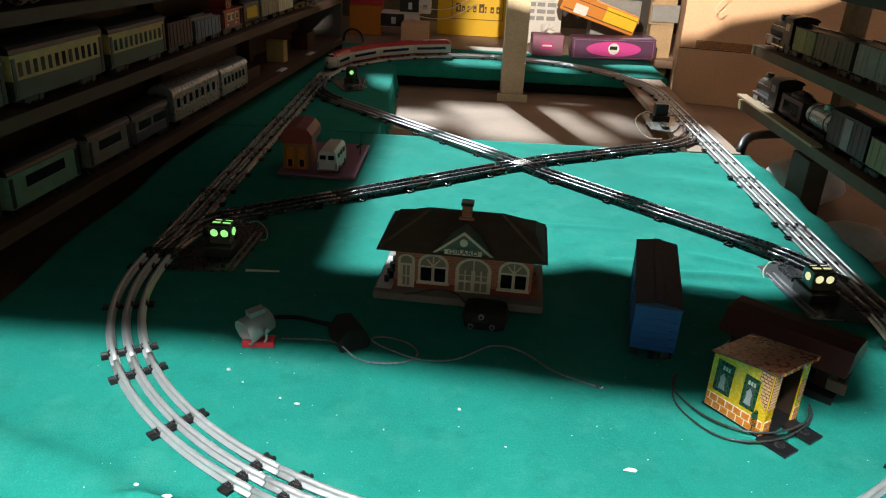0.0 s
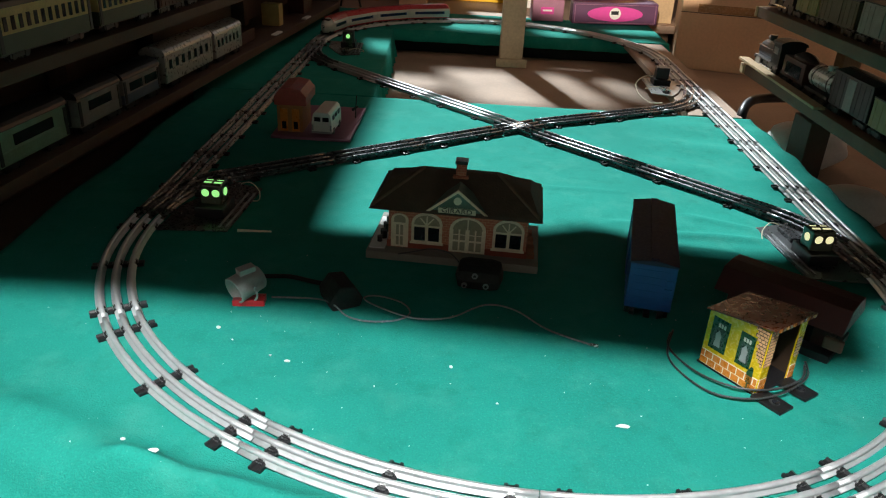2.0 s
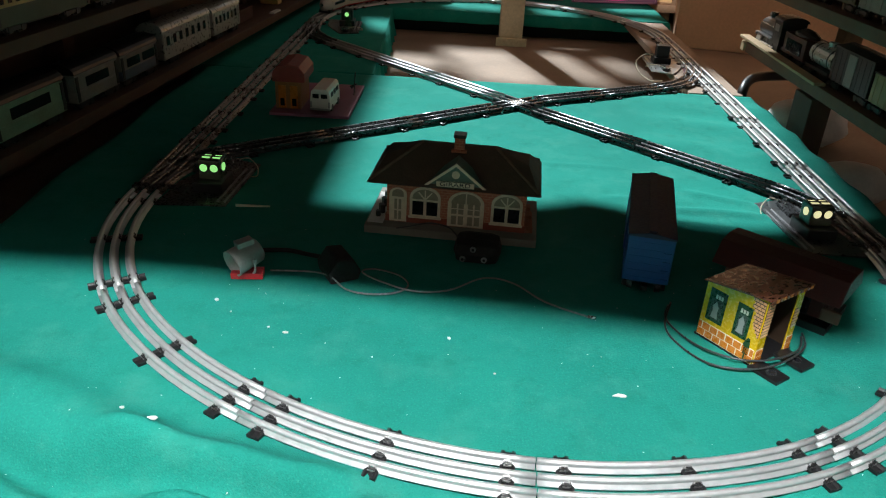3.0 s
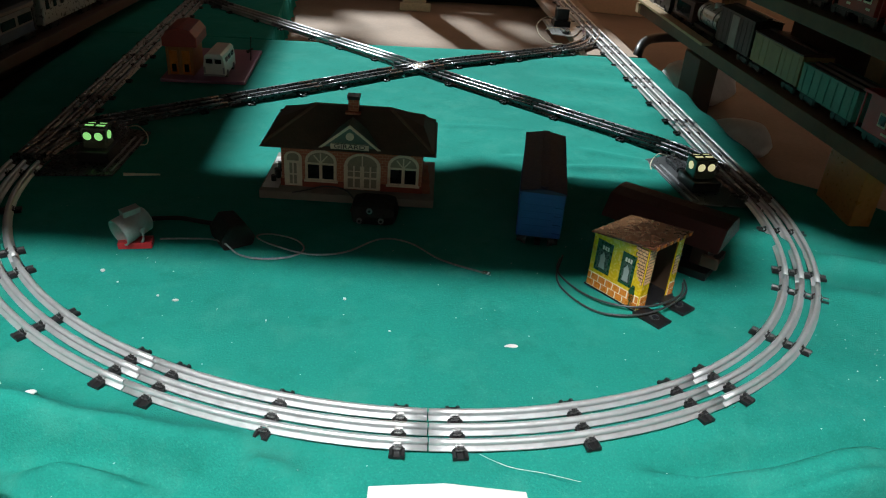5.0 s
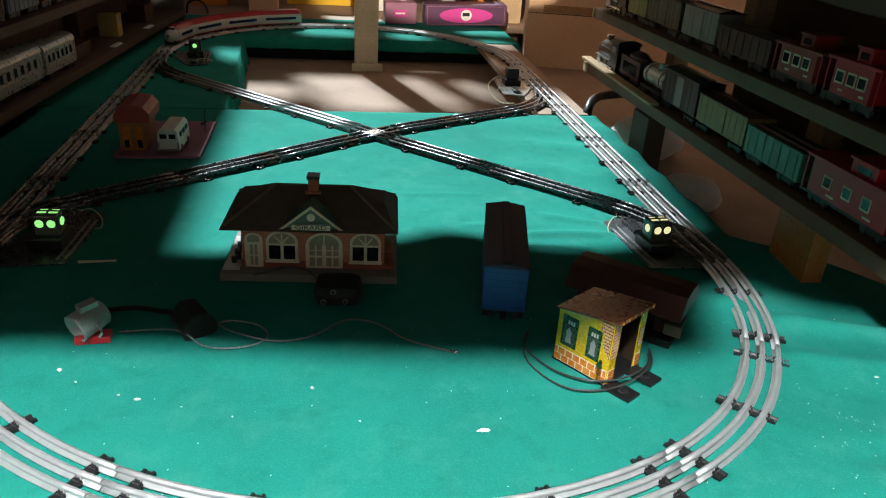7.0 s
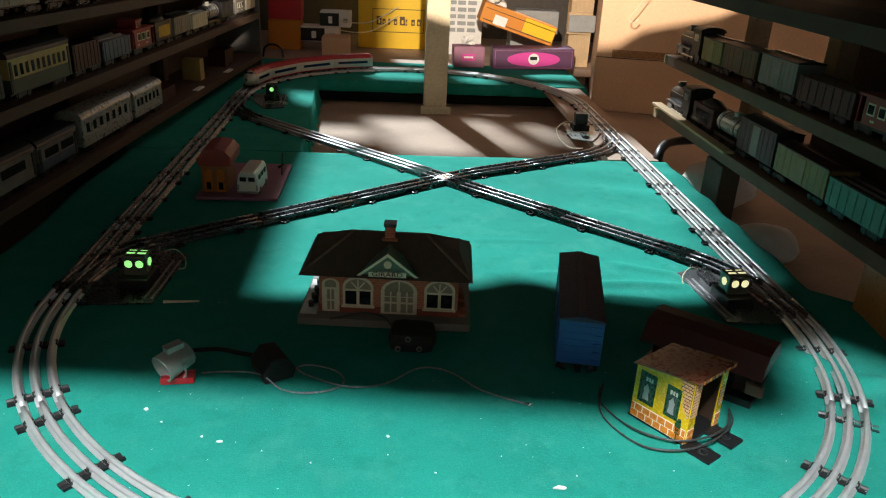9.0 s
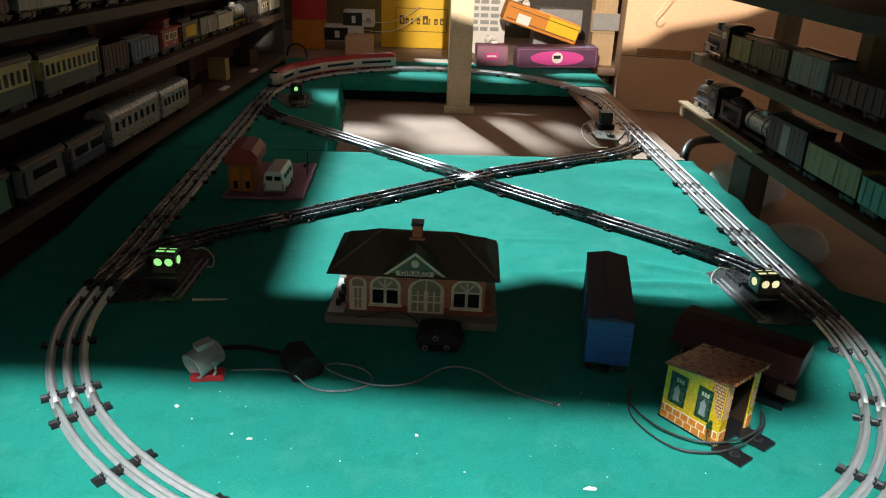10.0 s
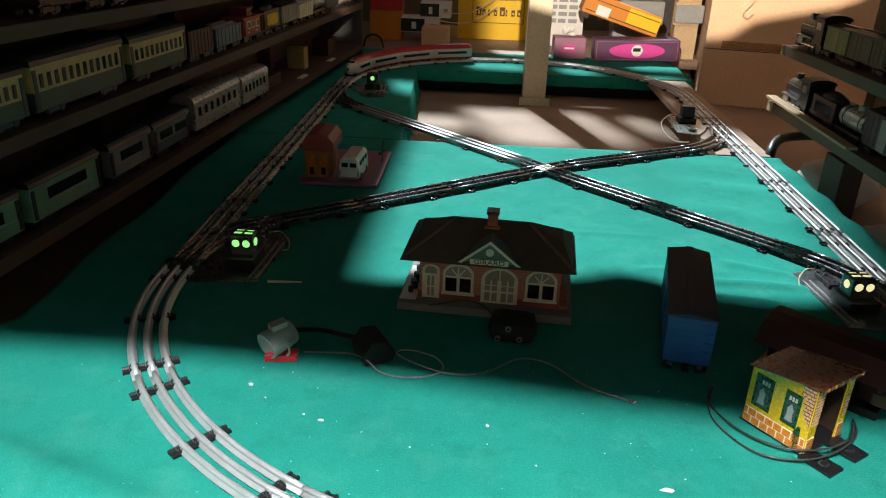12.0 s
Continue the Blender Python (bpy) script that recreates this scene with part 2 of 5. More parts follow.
def tube(bm, pts, r, n=7):
    """A round wire along points, smoothed between them."""
    P = [Vector(p) for p in pts]
    line = []
    for i in range(len(P) - 1):
        a, b, c, d = P[max(i - 1, 0)], P[i], P[i + 1], P[min(i + 2, len(P) - 1)]
        for k in range(6):
            u = k / 6
            line.append(0.5 * (2 * b + (c - a) * u + (2 * a - 5 * b + 4 * c - d) * u * u + (3 * b - a - 3 * c + d) * u ** 3))
    line.append(P[-1])
    rings = []
    for i, c in enumerate(line):
        w = (line[min(i + 1, len(line) - 1)] - line[max(i - 1, 0)]).normalized()
        s = w.cross(Vector((0, 0, 1)))
        s = s.normalized() if s.length > 1e-4 else Vector((1, 0, 0))
        u = s.cross(w)
        rings.append([bm.verts.new(c + r * (math.cos(2 * math.pi * k / n) * s + math.sin(2 * math.pi * k / n) * u)) for k in range(n)])
    for A, B in zip(rings, rings[1:]):
        for k in range(n):
            bm.faces.new((A[k], A[(k + 1) % n], B[(k + 1) % n], B[k]))
    bm.faces.new(rings[0][::-1]), bm.faces.new(rings[-1])


def finish(bm, material, bevel=0.0, smooth=False):
    bmesh.ops.recalc_face_normals(bm, faces=bm.faces)
    if bevel:
        sharp = [e for e in bm.edges if len(e.link_faces) == 2 and e.calc_face_angle() > 0.7]
        bmesh.ops.bevel(bm, geom=sharp, offset=bevel, segments=2, profile=0.6, affect="EDGES", clamp_overlap=True)
    me = bpy.data.meshes.new("mesh")
    bm.to_mesh(me)
    bm.free()
    me.materials.append(material)
    if smooth:
        for p in me.polygons:
            p.use_smooth = True
    return me


def part(name, bm, material, parent=None, label="", bevel=0.0, smooth=False):
    ob = new(name, finish(bm, material, bevel, smooth))
    if parent is not None:
        ob.parent = parent
    if label:
        ob["label"] = label
    return ob


def thing(name, label, category, m=None, group="", kind=""):
    ob = new(name)
    ob.empty_display_size = 0.02
    if m is not None:
        ob.matrix_world = m
    return tagged(ob, label, category, group, kind)


def one(name, bm, material, label, category, m=None, group="", kind="", bevel=0.0, smooth=False):
    ob = new(name, finish(bm, material, bevel, smooth))
    if m is not None:
        ob.matrix_world = m
    return tagged(ob, label, category, group, kind)


def boxpart(name, dims, material, parent, label="", bevel=0.0, m=None):
    bm = bmesh.new()
    box(bm, *dims, m)
    return part(name, bm, material, parent, label, bevel)


# emission for an added panel that stands in for daylight outside
SKYGLOW = bpy.data.materials.new("daylight_fill")
SKYGLOW.use_nodes = True
SKYGLOW.node_tree.nodes["Principled BSDF"].inputs["Emission Color"].default_value = (0.90, 0.97, 1.0, 1)
SKYGLOW.node_tree.nodes["Principled BSDF"].inputs["Emission Strength"].default_value = 0.3

# ---- structure ----
LOW = -0.08


def slab(name, dims, material, label, category, bevel=0.0, kind="structure", m=None):
    bm = bmesh.new()
    box(bm, *dims)
    return one(name, bm, material, label, category, m, kind=kind, bevel=bevel)


slab("floor", (-3.2, 3.2, -2.6, 5.6, -0.86, -0.80), WALL, "dark concrete basement floor under the layout table", "floor")
# added glowing panel beyond the back wall, out of view
slab("backdrop", (-1.7, 0.7, 5.52, 5.56, 0.3, 2.25), SKYGLOW, "glowing panel added behind the back wall for daylight", "backdrop")
slab("wall_west", (-3.2, -3.1, -2.6, 5.6, -0.80, 1.9), WALL, "dim unpainted basement wall", "wall")
slab("wall_east", (3.1, 3.2, -2.6, 5.6, -0.80, 1.9), WALL, "dim unpainted basement wall", "wall")
slab("ceiling", (-3.1, 3.1, -2.5, 1.7, 1.9, 1.96), WALL, "dark basement ceiling over the near end", "ceiling")
slab("wall_south", (-3.1, 3.1, -2.6, -2.5, -0.80, 1.9), PALEWALL, "pale painted basement wall behind the viewer", "wall")
slab("table_base", (-1.1, 1.9, 0.30, 3.6, LOW - 0.02, LOW), PLY, "brown hardboard sheet under the raised train boards", "board")
for lx in (-0.98, 0.42, 1.78):
    for ly in (0.36, 1.9, 3.5):
        slab("table_leg", (lx, lx + 0.07, ly, ly + 0.07, -0.80, LOW - 0.02), WOOD, "plain wooden leg under the layout table", "leg")


def cloth(name, xs, ys, edge, label, folds, drop=LOW, tuck=0.0):
    """Felt over a board: a gridded top with faint folds, its rim hanging down to the sheet below."""
    bm = bmesh.new()
    nx, ny = 160, 210
    grid = []
    for j in range(ny + 1):
        row = []
        for i in range(nx + 1):
            u, v = i / nx, j / ny
            y = ys[0] + (ys[1] - ys[0]) * v
            a, b = edge(y)
            x = a + (b - a) * u
            z = folds(x, y)
            row.append(bm.verts.new((x, y, z)))
        grid.append(row)
    for j in range(ny):
        for i in range(nx):
            bm.faces.new((grid[j][i], grid[j][i + 1], grid[j + 1][i + 1], grid[j + 1][i]))
    rim = [grid[0][i] for i in range(nx + 1)] + [grid[j][nx] for j in range(1, ny + 1)] + [grid[ny][i] for i in range(nx - 1, -1, -1)] + [grid[j][0] for j in range(ny - 1, 0, -1)]
    low = []
    cx, cy = sum(v.co.x for v in rim) / len(rim), sum(v.co.y for v in rim) / len(rim)
    for k, v in enumerate(rim):
        out = 0.006 + 0.006 * math.sin(k * 0.55) + 0.004 * math.sin(k * 0.23 + 1)
        low.append(bm.verts.new((v.co.x + math.copysign(out, v.co.x - cx), v.co.y + math.copysign(out, v.co.y - cy) * 0.6 + (tuck if v.co.y < cy else 0), drop + 0.002)))
    n = len(rim)
    for k in range(n):
        bm.faces.new((rim[k], rim[(k + 1) % n], low[(k + 1) % n], low[k]))
    return one(name, bm, FELT, label, "felt cloth", kind="structure", smooth=True)


def front_edge(y):
    left = -0.566 - (0.05 * min((0.80 - y) / 0.1, 1) if y < 0.80 else 0) + 0.004 * math.sin(y * 17)
    right = 0.648 + (0.19 * min((1.0 - y) / 0.2, 1) if y < 1.0 else 0)
    return left, right


def back_edge(y):
    return -0.62, 0.66


# rucks in the felt: from, to, height, half width
CREASES = [(0.328, 1.005, 0.449, 0.998, 0.005, 0.010), (0.243, 1.036, 0.330, 1.034, 0.003, 0.008), (0.371, 1.074, 0.47, 1.030, 0.004, 0.010), (0.30, 0.965, 0.40, 0.945, 0.004, 0.012),
           (0.47, 0.845, 0.556, 0.770, 0.006, 0.012), (0.59, 0.745, 0.76, 0.690, 0.010, 0.014), (0.565, 0.665, 0.72, 0.615, 0.006, 0.016), (0.05, 1.17, 0.26, 1.165, 0.0016, 0.006),
           (0.28, 0.404, 0.52, 0.426, 0.020, 0.013), (0.36, 0.386, 0.60, 0.402, 0.022, 0.012), (-0.26, 0.470, -0.07, 0.432, 0.018, 0.014), (-0.20, 0.425, -0.03, 0.404, 0.022, 0.012), (-0.45, 0.56, -0.24, 0.474, 0.008, 0.022),
           (0.30, 0.424, 0.54, 0.446, -0.022, 0.011), (0.36, 0.372, 0.66, 0.386, -0.03, 0.012), (-0.27, 0.448, -0.08, 0.412, -0.030, 0.012), (-0.45, 0.50, -0.20, 0.405, -0.028, 0.014), (0.56, 0.50, 0.80, 0.54, -0.014, 0.014)]


def soft_folds(x, y):
    z = 0.0012 * noise.noise((x * 5, y * 5, 0.3)) + 0.0005 * noise.noise((x * 17, y * 17, 2.0))
    if x > 0.33:
        z += 0.006 * min(max(0, x - 0.30) / 0.25, 1) * (0.4 + max(0, noise.noise((x * 4, y * 5, 3)))) * math.sin(y * 42 + x * 9 + 1.5 * noise.noise((x * 3, y * 3, 7)))
    for px, py, qx, qy, h, w in CREASES:
        ex, ey = qx - px, qy - py
        ln = ex * ex + ey * ey
        u = ((x - px) * ex + (y - py) * ey) / ln
        if -0.2 < u < 1.2:
            d = ((x - px) * ey - (y - py) * ex) / math.sqrt(ln) + 0.006 * noise.noise((x * 14, y * 14, 6))
            z += h * math.exp(-(d / w) ** 2) * max(0, min(1, (u + 0.2) * 4, (1.2 - u) * 4))
    wide = 0.445 + 0.05 * min(1, max(0, abs(x - 0.1) - 0.12) / 0.2)
    if y < wide:
        k = min((wide - y) / 0.055, 1.4)
        z += k * k * 0.011 * (math.sin(x * 19 + 3 * noise.noise((x * 2, 0, 4))) - 1.3) + k * 0.003 * noise.noise((x * 9, y * 9, 1))
    return z


cloth("ground_cloth", (0, 1), (0.385, 1.655), front_edge, "green felt cloth with soft folds over the front board", soft_folds)
cloth("ground_cloth", (0, 1), (2.5, 2.86), back_edge, "green felt cloth hanging over the front of the rear board", lambda x, y: 0.0015 * noise.noise((x * 6, y * 6, 5)), drop=-0.040, tuck=0.012)
# black slab added for the shade in the gap below the rear board
slab("rear_gap_shade", (-0.60, 0.64, 2.56, 2.60, LOW, -0.006), MATTBLACK, "black slab standing in for the shade under the rear board", "riser")
cloth("ground_cloth", (0, 1), (1.66, 2.495), lambda y: (-0.60, -0.19 - 0.05 * (y - 1.66)), "green felt strip over the side board below the shelves", lambda x, y: 0.0015 * noise.noise((x * 6, y * 6, 9)))
slab("side_board", (0.515, 0.635, 1.665, 2.49, -0.018, -0.001), PLY, "narrow bare wooden board bridging to the rear table", "board", 0.002)
slab("rear_board", (-0.75, 1.0, 2.87, 3.62, -0.03, -0.002), PLY, "bare brown board at the back, lit in patches", "board")

# ---- three-rail track ----
CX, R, YN, YF = 0.078, 0.4975, 0.945, 2.20
GAUGE = 0.01725


def near_bend(a):
    """The hand-laid near bend: a half circle, a little out of round."""
    ring = (0.4855, 0.494, 0.506, 0.511, 0.506, 0.495, 0.487, 0.484, 0.487, 0.494, 0.503, 0.510, 0.5095)
    f = min(max(-a / math.pi * 12, 0), 12)
    k = min(int(f), 11)
    u = f - k
    c = [ring[min(max(j, 0), 12)] for j in (k - 1, k, k + 1, k + 2)]
    rad = 0.5 * (2 * c[1] + (c[2] - c[0]) * u + (2 * c[0] - 5 * c[1] + 4 * c[2] - c[3]) * u * u + (3 * c[1] - c[0] - 3 * c[2] + c[3]) * u ** 3)
    return 0.09 + rad * math.cos(a), YN - 0.012 * math.sin(-a) + rad * math.sin(a)


def oval(s):
    """Centre line of the loop by length: left side going away first, then the far bend, right side, near bend. Returns x, y, heading."""
    side, bend = YF - YN, math.pi * R
    s = s % (2 * side + 2 * bend)
    if s < side:
        return CX - R, YN + s, math.pi / 2
    s -= side
    if s < bend:
        a = math.pi - s / R
        return CX + R * math.cos(a), YF + R * math.sin(a), a - math.pi / 2
    s -= bend
    if s < side:
        return CX + R, YF - s, -math.pi / 2
    s -= side
    a = -s / R
    p, q = near_bend(a + 0.01), near_bend(a - 0.01)
    x, y = near_bend(a)
    return x, y, math.atan2(q[1] - p[1], q[0] - p[0])


RAILSHAPE = [(-0.0052, 0.0024), (-0.0050, 0.0034), (-0.0013, 0.0046), (-0.0013, 0.0062), (-0.0028, 0.0078), (-0.0027, 0.0096), (-0.0012, 0.0109),
             (0.0012, 0.0109), (0.0027, 0.0096), (0.0028, 0.0078), (0.0013, 0.0062), (0.0013, 0.0046), (0.0050, 0.0034), (0.0052, 0.0024)]


def sweep(line, off, parent, material, name="rail", shape=RAILSHAPE):
    bm = bmesh.new()
    rings = []
    for x, y, h in line:
        nx, ny = -math.sin(h), math.cos(h)
        rings.append([bm.verts.new((x + nx * (off + u), y + ny * (off + u), z)) for u, z in shape])
    k = len(shape)
    for A, B in zip(rings, rings[1:]):
        for i in range(k):
            bm.faces.new((A[i], A[(i + 1) % k], B[(i + 1) % k], B[i]))
    bm.faces.new(rings[0][::-1]), bm.faces.new(rings[-1])
    ob = part(name, bm, material, parent, smooth=True)
    for p in ob.data.polygons[-2:]:
        p.use_smooth = False
    return ob


def tie_mesh():
    bm = bmesh.new()
    w, l = 0.0062, 0.0300
    prism(bm, [(-w, 0.0), (-w, 0.0030), (-w * 0.60, 0.0036), (-w * 0.35, 0.0016), (w * 0.35, 0.0016), (w * 0.60, 0.0036), (w, 0.0030), (w, 0.0)], -l, l)
    for o in (-GAUGE, 0, GAUGE):
        for s in (-1, 1):
            box(bm, -w * 0.7, w * 0.7, o + s * 0.0044 - 0.0009, o + s * 0.0044 + 0.0009, 0.002, 0.0048)
    return finish(bm, TIE)


TIEMESH = tie_mesh()


def clip_mesh():
    bm = bmesh.new()
    box(bm, -0.0035, 0.0035, -0.0058, 0.0058, 0.0030, 0.0044)
    box(bm, -0.0030, 0.0030, -0.0040, -0.0024, 0.004, 0.0072)
    box(bm, -0.0030, 0.0030, 0.0024, 0.0040, 0.004, 0.0072)
    return finish(bm, PIN)


CLIPMESH = clip_mesh()


def section(line, ties, label, rail=RAIL, clips=False):
    """One piece of track: three rails on pressed ties, with bright clips on each tie."""
    base = thing("track_section", label, "track", group="track sections of the loop")
    for off in (-GAUGE, 0, GAUGE):
        sweep(line, off, base, rail)
    n = len(line) - 1
    for f in ties:
        i = min(int(f * n), n - 1)
        u = f * n - i
        (x0, y0, h0), (x1, y1, _) = line[i], line[i + 1]
        ob = new("tie", TIEMESH)
        ob.parent = base
        m = pose(x0 + (x1 - x0) * u, y0 + (y1 - y0) * u, 0.0006, 0, 0, math.degrees(h0))
        ob.matrix_local = m
        for off in (-GAUGE, 0, GAUGE) if clips else ():
            c = new("clip", CLIPMESH)
            c.parent = ob
            c.matrix_local = pose(0, off, 0)
    return base


SIDE, BEND = YF - YN, math.pi * R
TOTAL = 2 * SIDE + 2 * BEND


def run_oval(a, b, count, ties, label, rail=RAIL, clips=False):
    for k in range(count):
        s0, s1 = a + (b - a) * k / count, a + (b - a) * (k + 1) / count
        line = [oval(s0 + 0.0006 + (s1 - s0 - 0.0012) * i / 12) for i in range(13)]
        section(line, ties, label, rail, clips)


run_oval(0, SIDE, 5, (0.12, 0.5, 0.88), "straight three-rail tinplate track on black ties, shade put into its colour", RAILSHADE)
run_oval(SIDE, SIDE + BEND, 6, (0.09, 0.5, 0.91), "curved three-rail tinplate track on the rear board")
run_oval(SIDE + BEND, 2 * SIDE + BEND, 5, (0.12, 0.5, 0.88), "straight bright three-rail tinplate track on black ties", RAILMID)
run_oval(2 * SIDE + BEND, TOTAL, 6, (0.09, 0.5, 0.91), "curved bright three-rail tinplate track on green felt", clips=True)


def straight(p, q, count, label, rail):
    p, q = Vector(p), Vector(q)
    h = math.atan2(q.y - p.y, q.x - p.x)
    for k in range(count):
        a, b = p.lerp(q, k / count + 0.002), p.lerp(q, (k + 1) / count - 0.002)
        section([(*a.lerp(b, i / 4), h) for i in range(5)], (0.2, 0.75), label, rail)


CROSS = Vector((0.123, 1.475))
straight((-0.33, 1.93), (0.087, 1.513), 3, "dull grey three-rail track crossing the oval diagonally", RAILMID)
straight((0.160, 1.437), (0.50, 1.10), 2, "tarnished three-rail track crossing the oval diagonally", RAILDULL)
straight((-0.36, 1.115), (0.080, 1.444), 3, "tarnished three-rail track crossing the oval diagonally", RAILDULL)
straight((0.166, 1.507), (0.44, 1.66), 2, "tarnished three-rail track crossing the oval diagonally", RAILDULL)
crossing = thing("track_crossing", "tarnished metal track crossing where two tracks meet", "track", pose(CROSS.x, CROSS.y, 0))
for h, ln in ((-45.0, 0.050), (35.5, 0.050)):
    line = [(math.cos(radians(h)) * k, math.sin(radians(h)) * k, radians(h)) for k in (-ln, 0, ln)]
    for off in (-GAUGE, 0, GAUGE):
        sweep(line, off, crossing, RAILDULL)
boxpart("centre_plate", (-0.012, 0.012, -0.012, 0.012, 0.0075, 0.0106), PIN, crossing, "bright worn centre", 0.001, m=pose(0, 0, 0, 0, 0, 40))
boxpart("base_plate", (-0.03, 0.03, -0.03, 0.03, 0.0005, 0.0024), TIE, crossing, "black base plate", 0.001)


# turnouts: a base plate, a motor box, a lit lantern and leads
def turnout(m, lens, glow_label, label, lit=True, plate=STEELDK):
    base = thing("turnout", label, "turnout", m)
    bm = bmesh.new()
    prism(bm, [(-0.038, -0.088), (0.056, -0.100), (0.056, -0.020), (0.030, 0.050), (0.012, 0.085), (-0.038, 0.070)], 0.0008, 0.0030, "z")
    part("base_plate", bm, plate, base, "grey pressed steel plate", 0.0006)
    for x in (-0.034, -0.024):
        boxpart("ridge", (x - 0.0015, x + 0.0015, -0.080, 0.045, 0.003, 0.0052), STEEL, base, "bright ridge", 0.0008)
    bm = bmesh.new()
    prism(bm, [(-0.010, 0.018), (0.010, 0.018), (0.010, 0.060), (0.004, 0.070), (-0.004, 0.070), (-0.010, 0.060)], 0.003, 0.010, "z")
    part("contact_box", bm, STEELDK, base, "", 0.001)
    for x, y in ((-0.006, 0.062), (0.005, 0.066), (0.0, 0.052)):
        bm = bmesh.new()
        cyl(bm, (x, y, 0.008), (x, y, 0.0125), 0.0028, n=8)
        part("terminal_nut", bm, PIN, base)
    boxpart("motor_box", (-0.021, 0.021, -0.054, -0.004, 0.003, 0.019), BLACK, base, "black moulded motor housing", 0.002)
    head = boxpart("lantern", (-0.0160, 0.0160, -0.040, -0.012, 0.017, 0.047), LANTERN if lit else BLACK, base, "square smoked lantern head", 0.0025)
    if lit:
        for x in (-0.0075, 0.0075):
            bm = bmesh.new()
            cyl(bm, (x, -0.0395, 0.036), (x, -0.0410, 0.036), 0.0074, 0.0070, n=18)
            part("lens_ring", bm, BLACK, head)
            bm = bmesh.new()
            cyl(bm, (x, -0.0405, 0.036), (x, -0.0422, 0.036), 0.0062, 0.0045, n=18)
            part("lens", bm, lens, head, glow_label)
            boxpart("light_slot", (x - 0.0055, x + 0.0055, -0.0300, -0.0262, 0.0465, 0.0476), lens, head, glow_label)
            boxpart("light_slot", (x - 0.0048, x + 0.0048, -0.0192, -0.0178, 0.0465, 0.0474), lens, head, glow_label)
        bm = bmesh.new()
        cyl(bm, (-0.0155, -0.027, 0.035), (-0.0172, -0.027, 0.035), 0.0058, n=14)
        part("lens", bm, lens, head, glow_label)
    bm = bmesh.new()
    tube(bm, [(-0.006, 0.062, 0.011), (-0.024, 0.058, 0.016), (-0.042, 0.042, 0.010), (-0.046, 0.026, 0.002), (-0.036, 0.022, 0.0015)], 0.0009, 6)
    part("lead_wire", bm, PALE, base, "thin pale lead wire")
    return base


turnout(pose(0.502, 0.978, 0, 0, 0, 6), GLOWY, "glowing pale yellow lens", "grey track turnout with a lit yellow lantern", plate=PLATE)
turnout(pose(-0.335, 1.012, 0, 0, 0, -3) @ Matrix.Diagonal((-1, 1, 1, 1)), GLOWG, "glowing green lens", "dark track turnout with a lit green lantern")
turnout(pose(0.505, 1.90, 0, 0, 0, 178) @ Matrix.Diagonal((-1, 1, 1, 1)), GLOWG, "", "grey turnout with a round plate and an unlit black lantern", lit=False, plate=FLECKED)
turnout(pose(-0.325, 2.14, 0, 0, 0, 184), GLOWG, "", "grey turnout in shade by the far bend", lit=False)
bm = bmesh.new()
cyl(bm, (-0.322, 2.13, 0.03), (-0.322, 2.126, 0.03), 0.008, n=14)
cyl(bm, (-0.322, 2.150, 0.0035), (-0.322, 2.150, 0.012), 0.012, n=12)
cyl(bm, (-0.322, 2.150, 0.012), (-0.322, 2.150, 0.045), 0.010, 0.006, n=12)
signal = one("signal_lamp", bm, DKGREEN, "small dark signal lamp with a green light", "lamp")
bm = bmesh.new()
cyl(bm, (-0.322, 2.126, 0.040), (-0.322, 2.122, 0.040), 0.0055, n=14)
part("lens", bm, GLOWG, signal, "glowing green lens")

bm = bmesh.new()
tube(bm, [(0.500, 1.935, 0.012), (0.470, 1.930, 0.022), (0.440, 1.900, 0.010), (0.438, 1.850, -0.004), (0.456, 1.800, -0.012), (0.480, 1.775, -0.006)], 0.0013, 6)
one("lead_wire", bm, PALE, "thin pale lead looping from the far turnout", "wire")
for x, y, a in ((0.500, 1.695, 12), (0.548, 1.712, -20)):
    bm = bmesh.new()
    prism(bm, [(-0.024, -0.022), (0.020, -0.026), (0.026, 0.020), (-0.018, 0.026)], 0.0, 0.0012, "z")
    one("paper_slip", bm, PAPER, "torn pale slip of card under the track", "paper", pose(x, y, -0.0255, 0, 0, a))

# curved leads of the turnouts that join the diagonals to the loop
def bend_track(p0, p1, p2, label):
    p0, p1, p2 = Vector(p0), Vector(p1), Vector(p2)
    line = []
    for i in range(11):
        u = i / 10
        p = p0 * (1 - u) ** 2 + p1 * 2 * u * (1 - u) + p2 * u * u
        d = (p1 - p0) * (1 - u) + (p2 - p1) * u
        line.append((p.x, p.y, math.atan2(d.y, d.x)))
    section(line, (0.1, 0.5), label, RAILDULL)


bend_track((0.50, 1.10), (0.575, 1.025), (0.577, 0.86), "curved lead of a turnout joining the loop")
bend_track((0.44, 1.66), (0.56, 1.727), (0.577, 1.90), "curved lead of a turnout joining the loop")
bend_track((-0.36, 1.115), (-0.418, 1.07), (-0.4195, 0.95), "curved lead of a turnout joining the loop")
bend_track((-0.33, 1.93), (-0.415, 2.015), (-0.4195, 2.15), "curved lead of a turnout joining the loop")

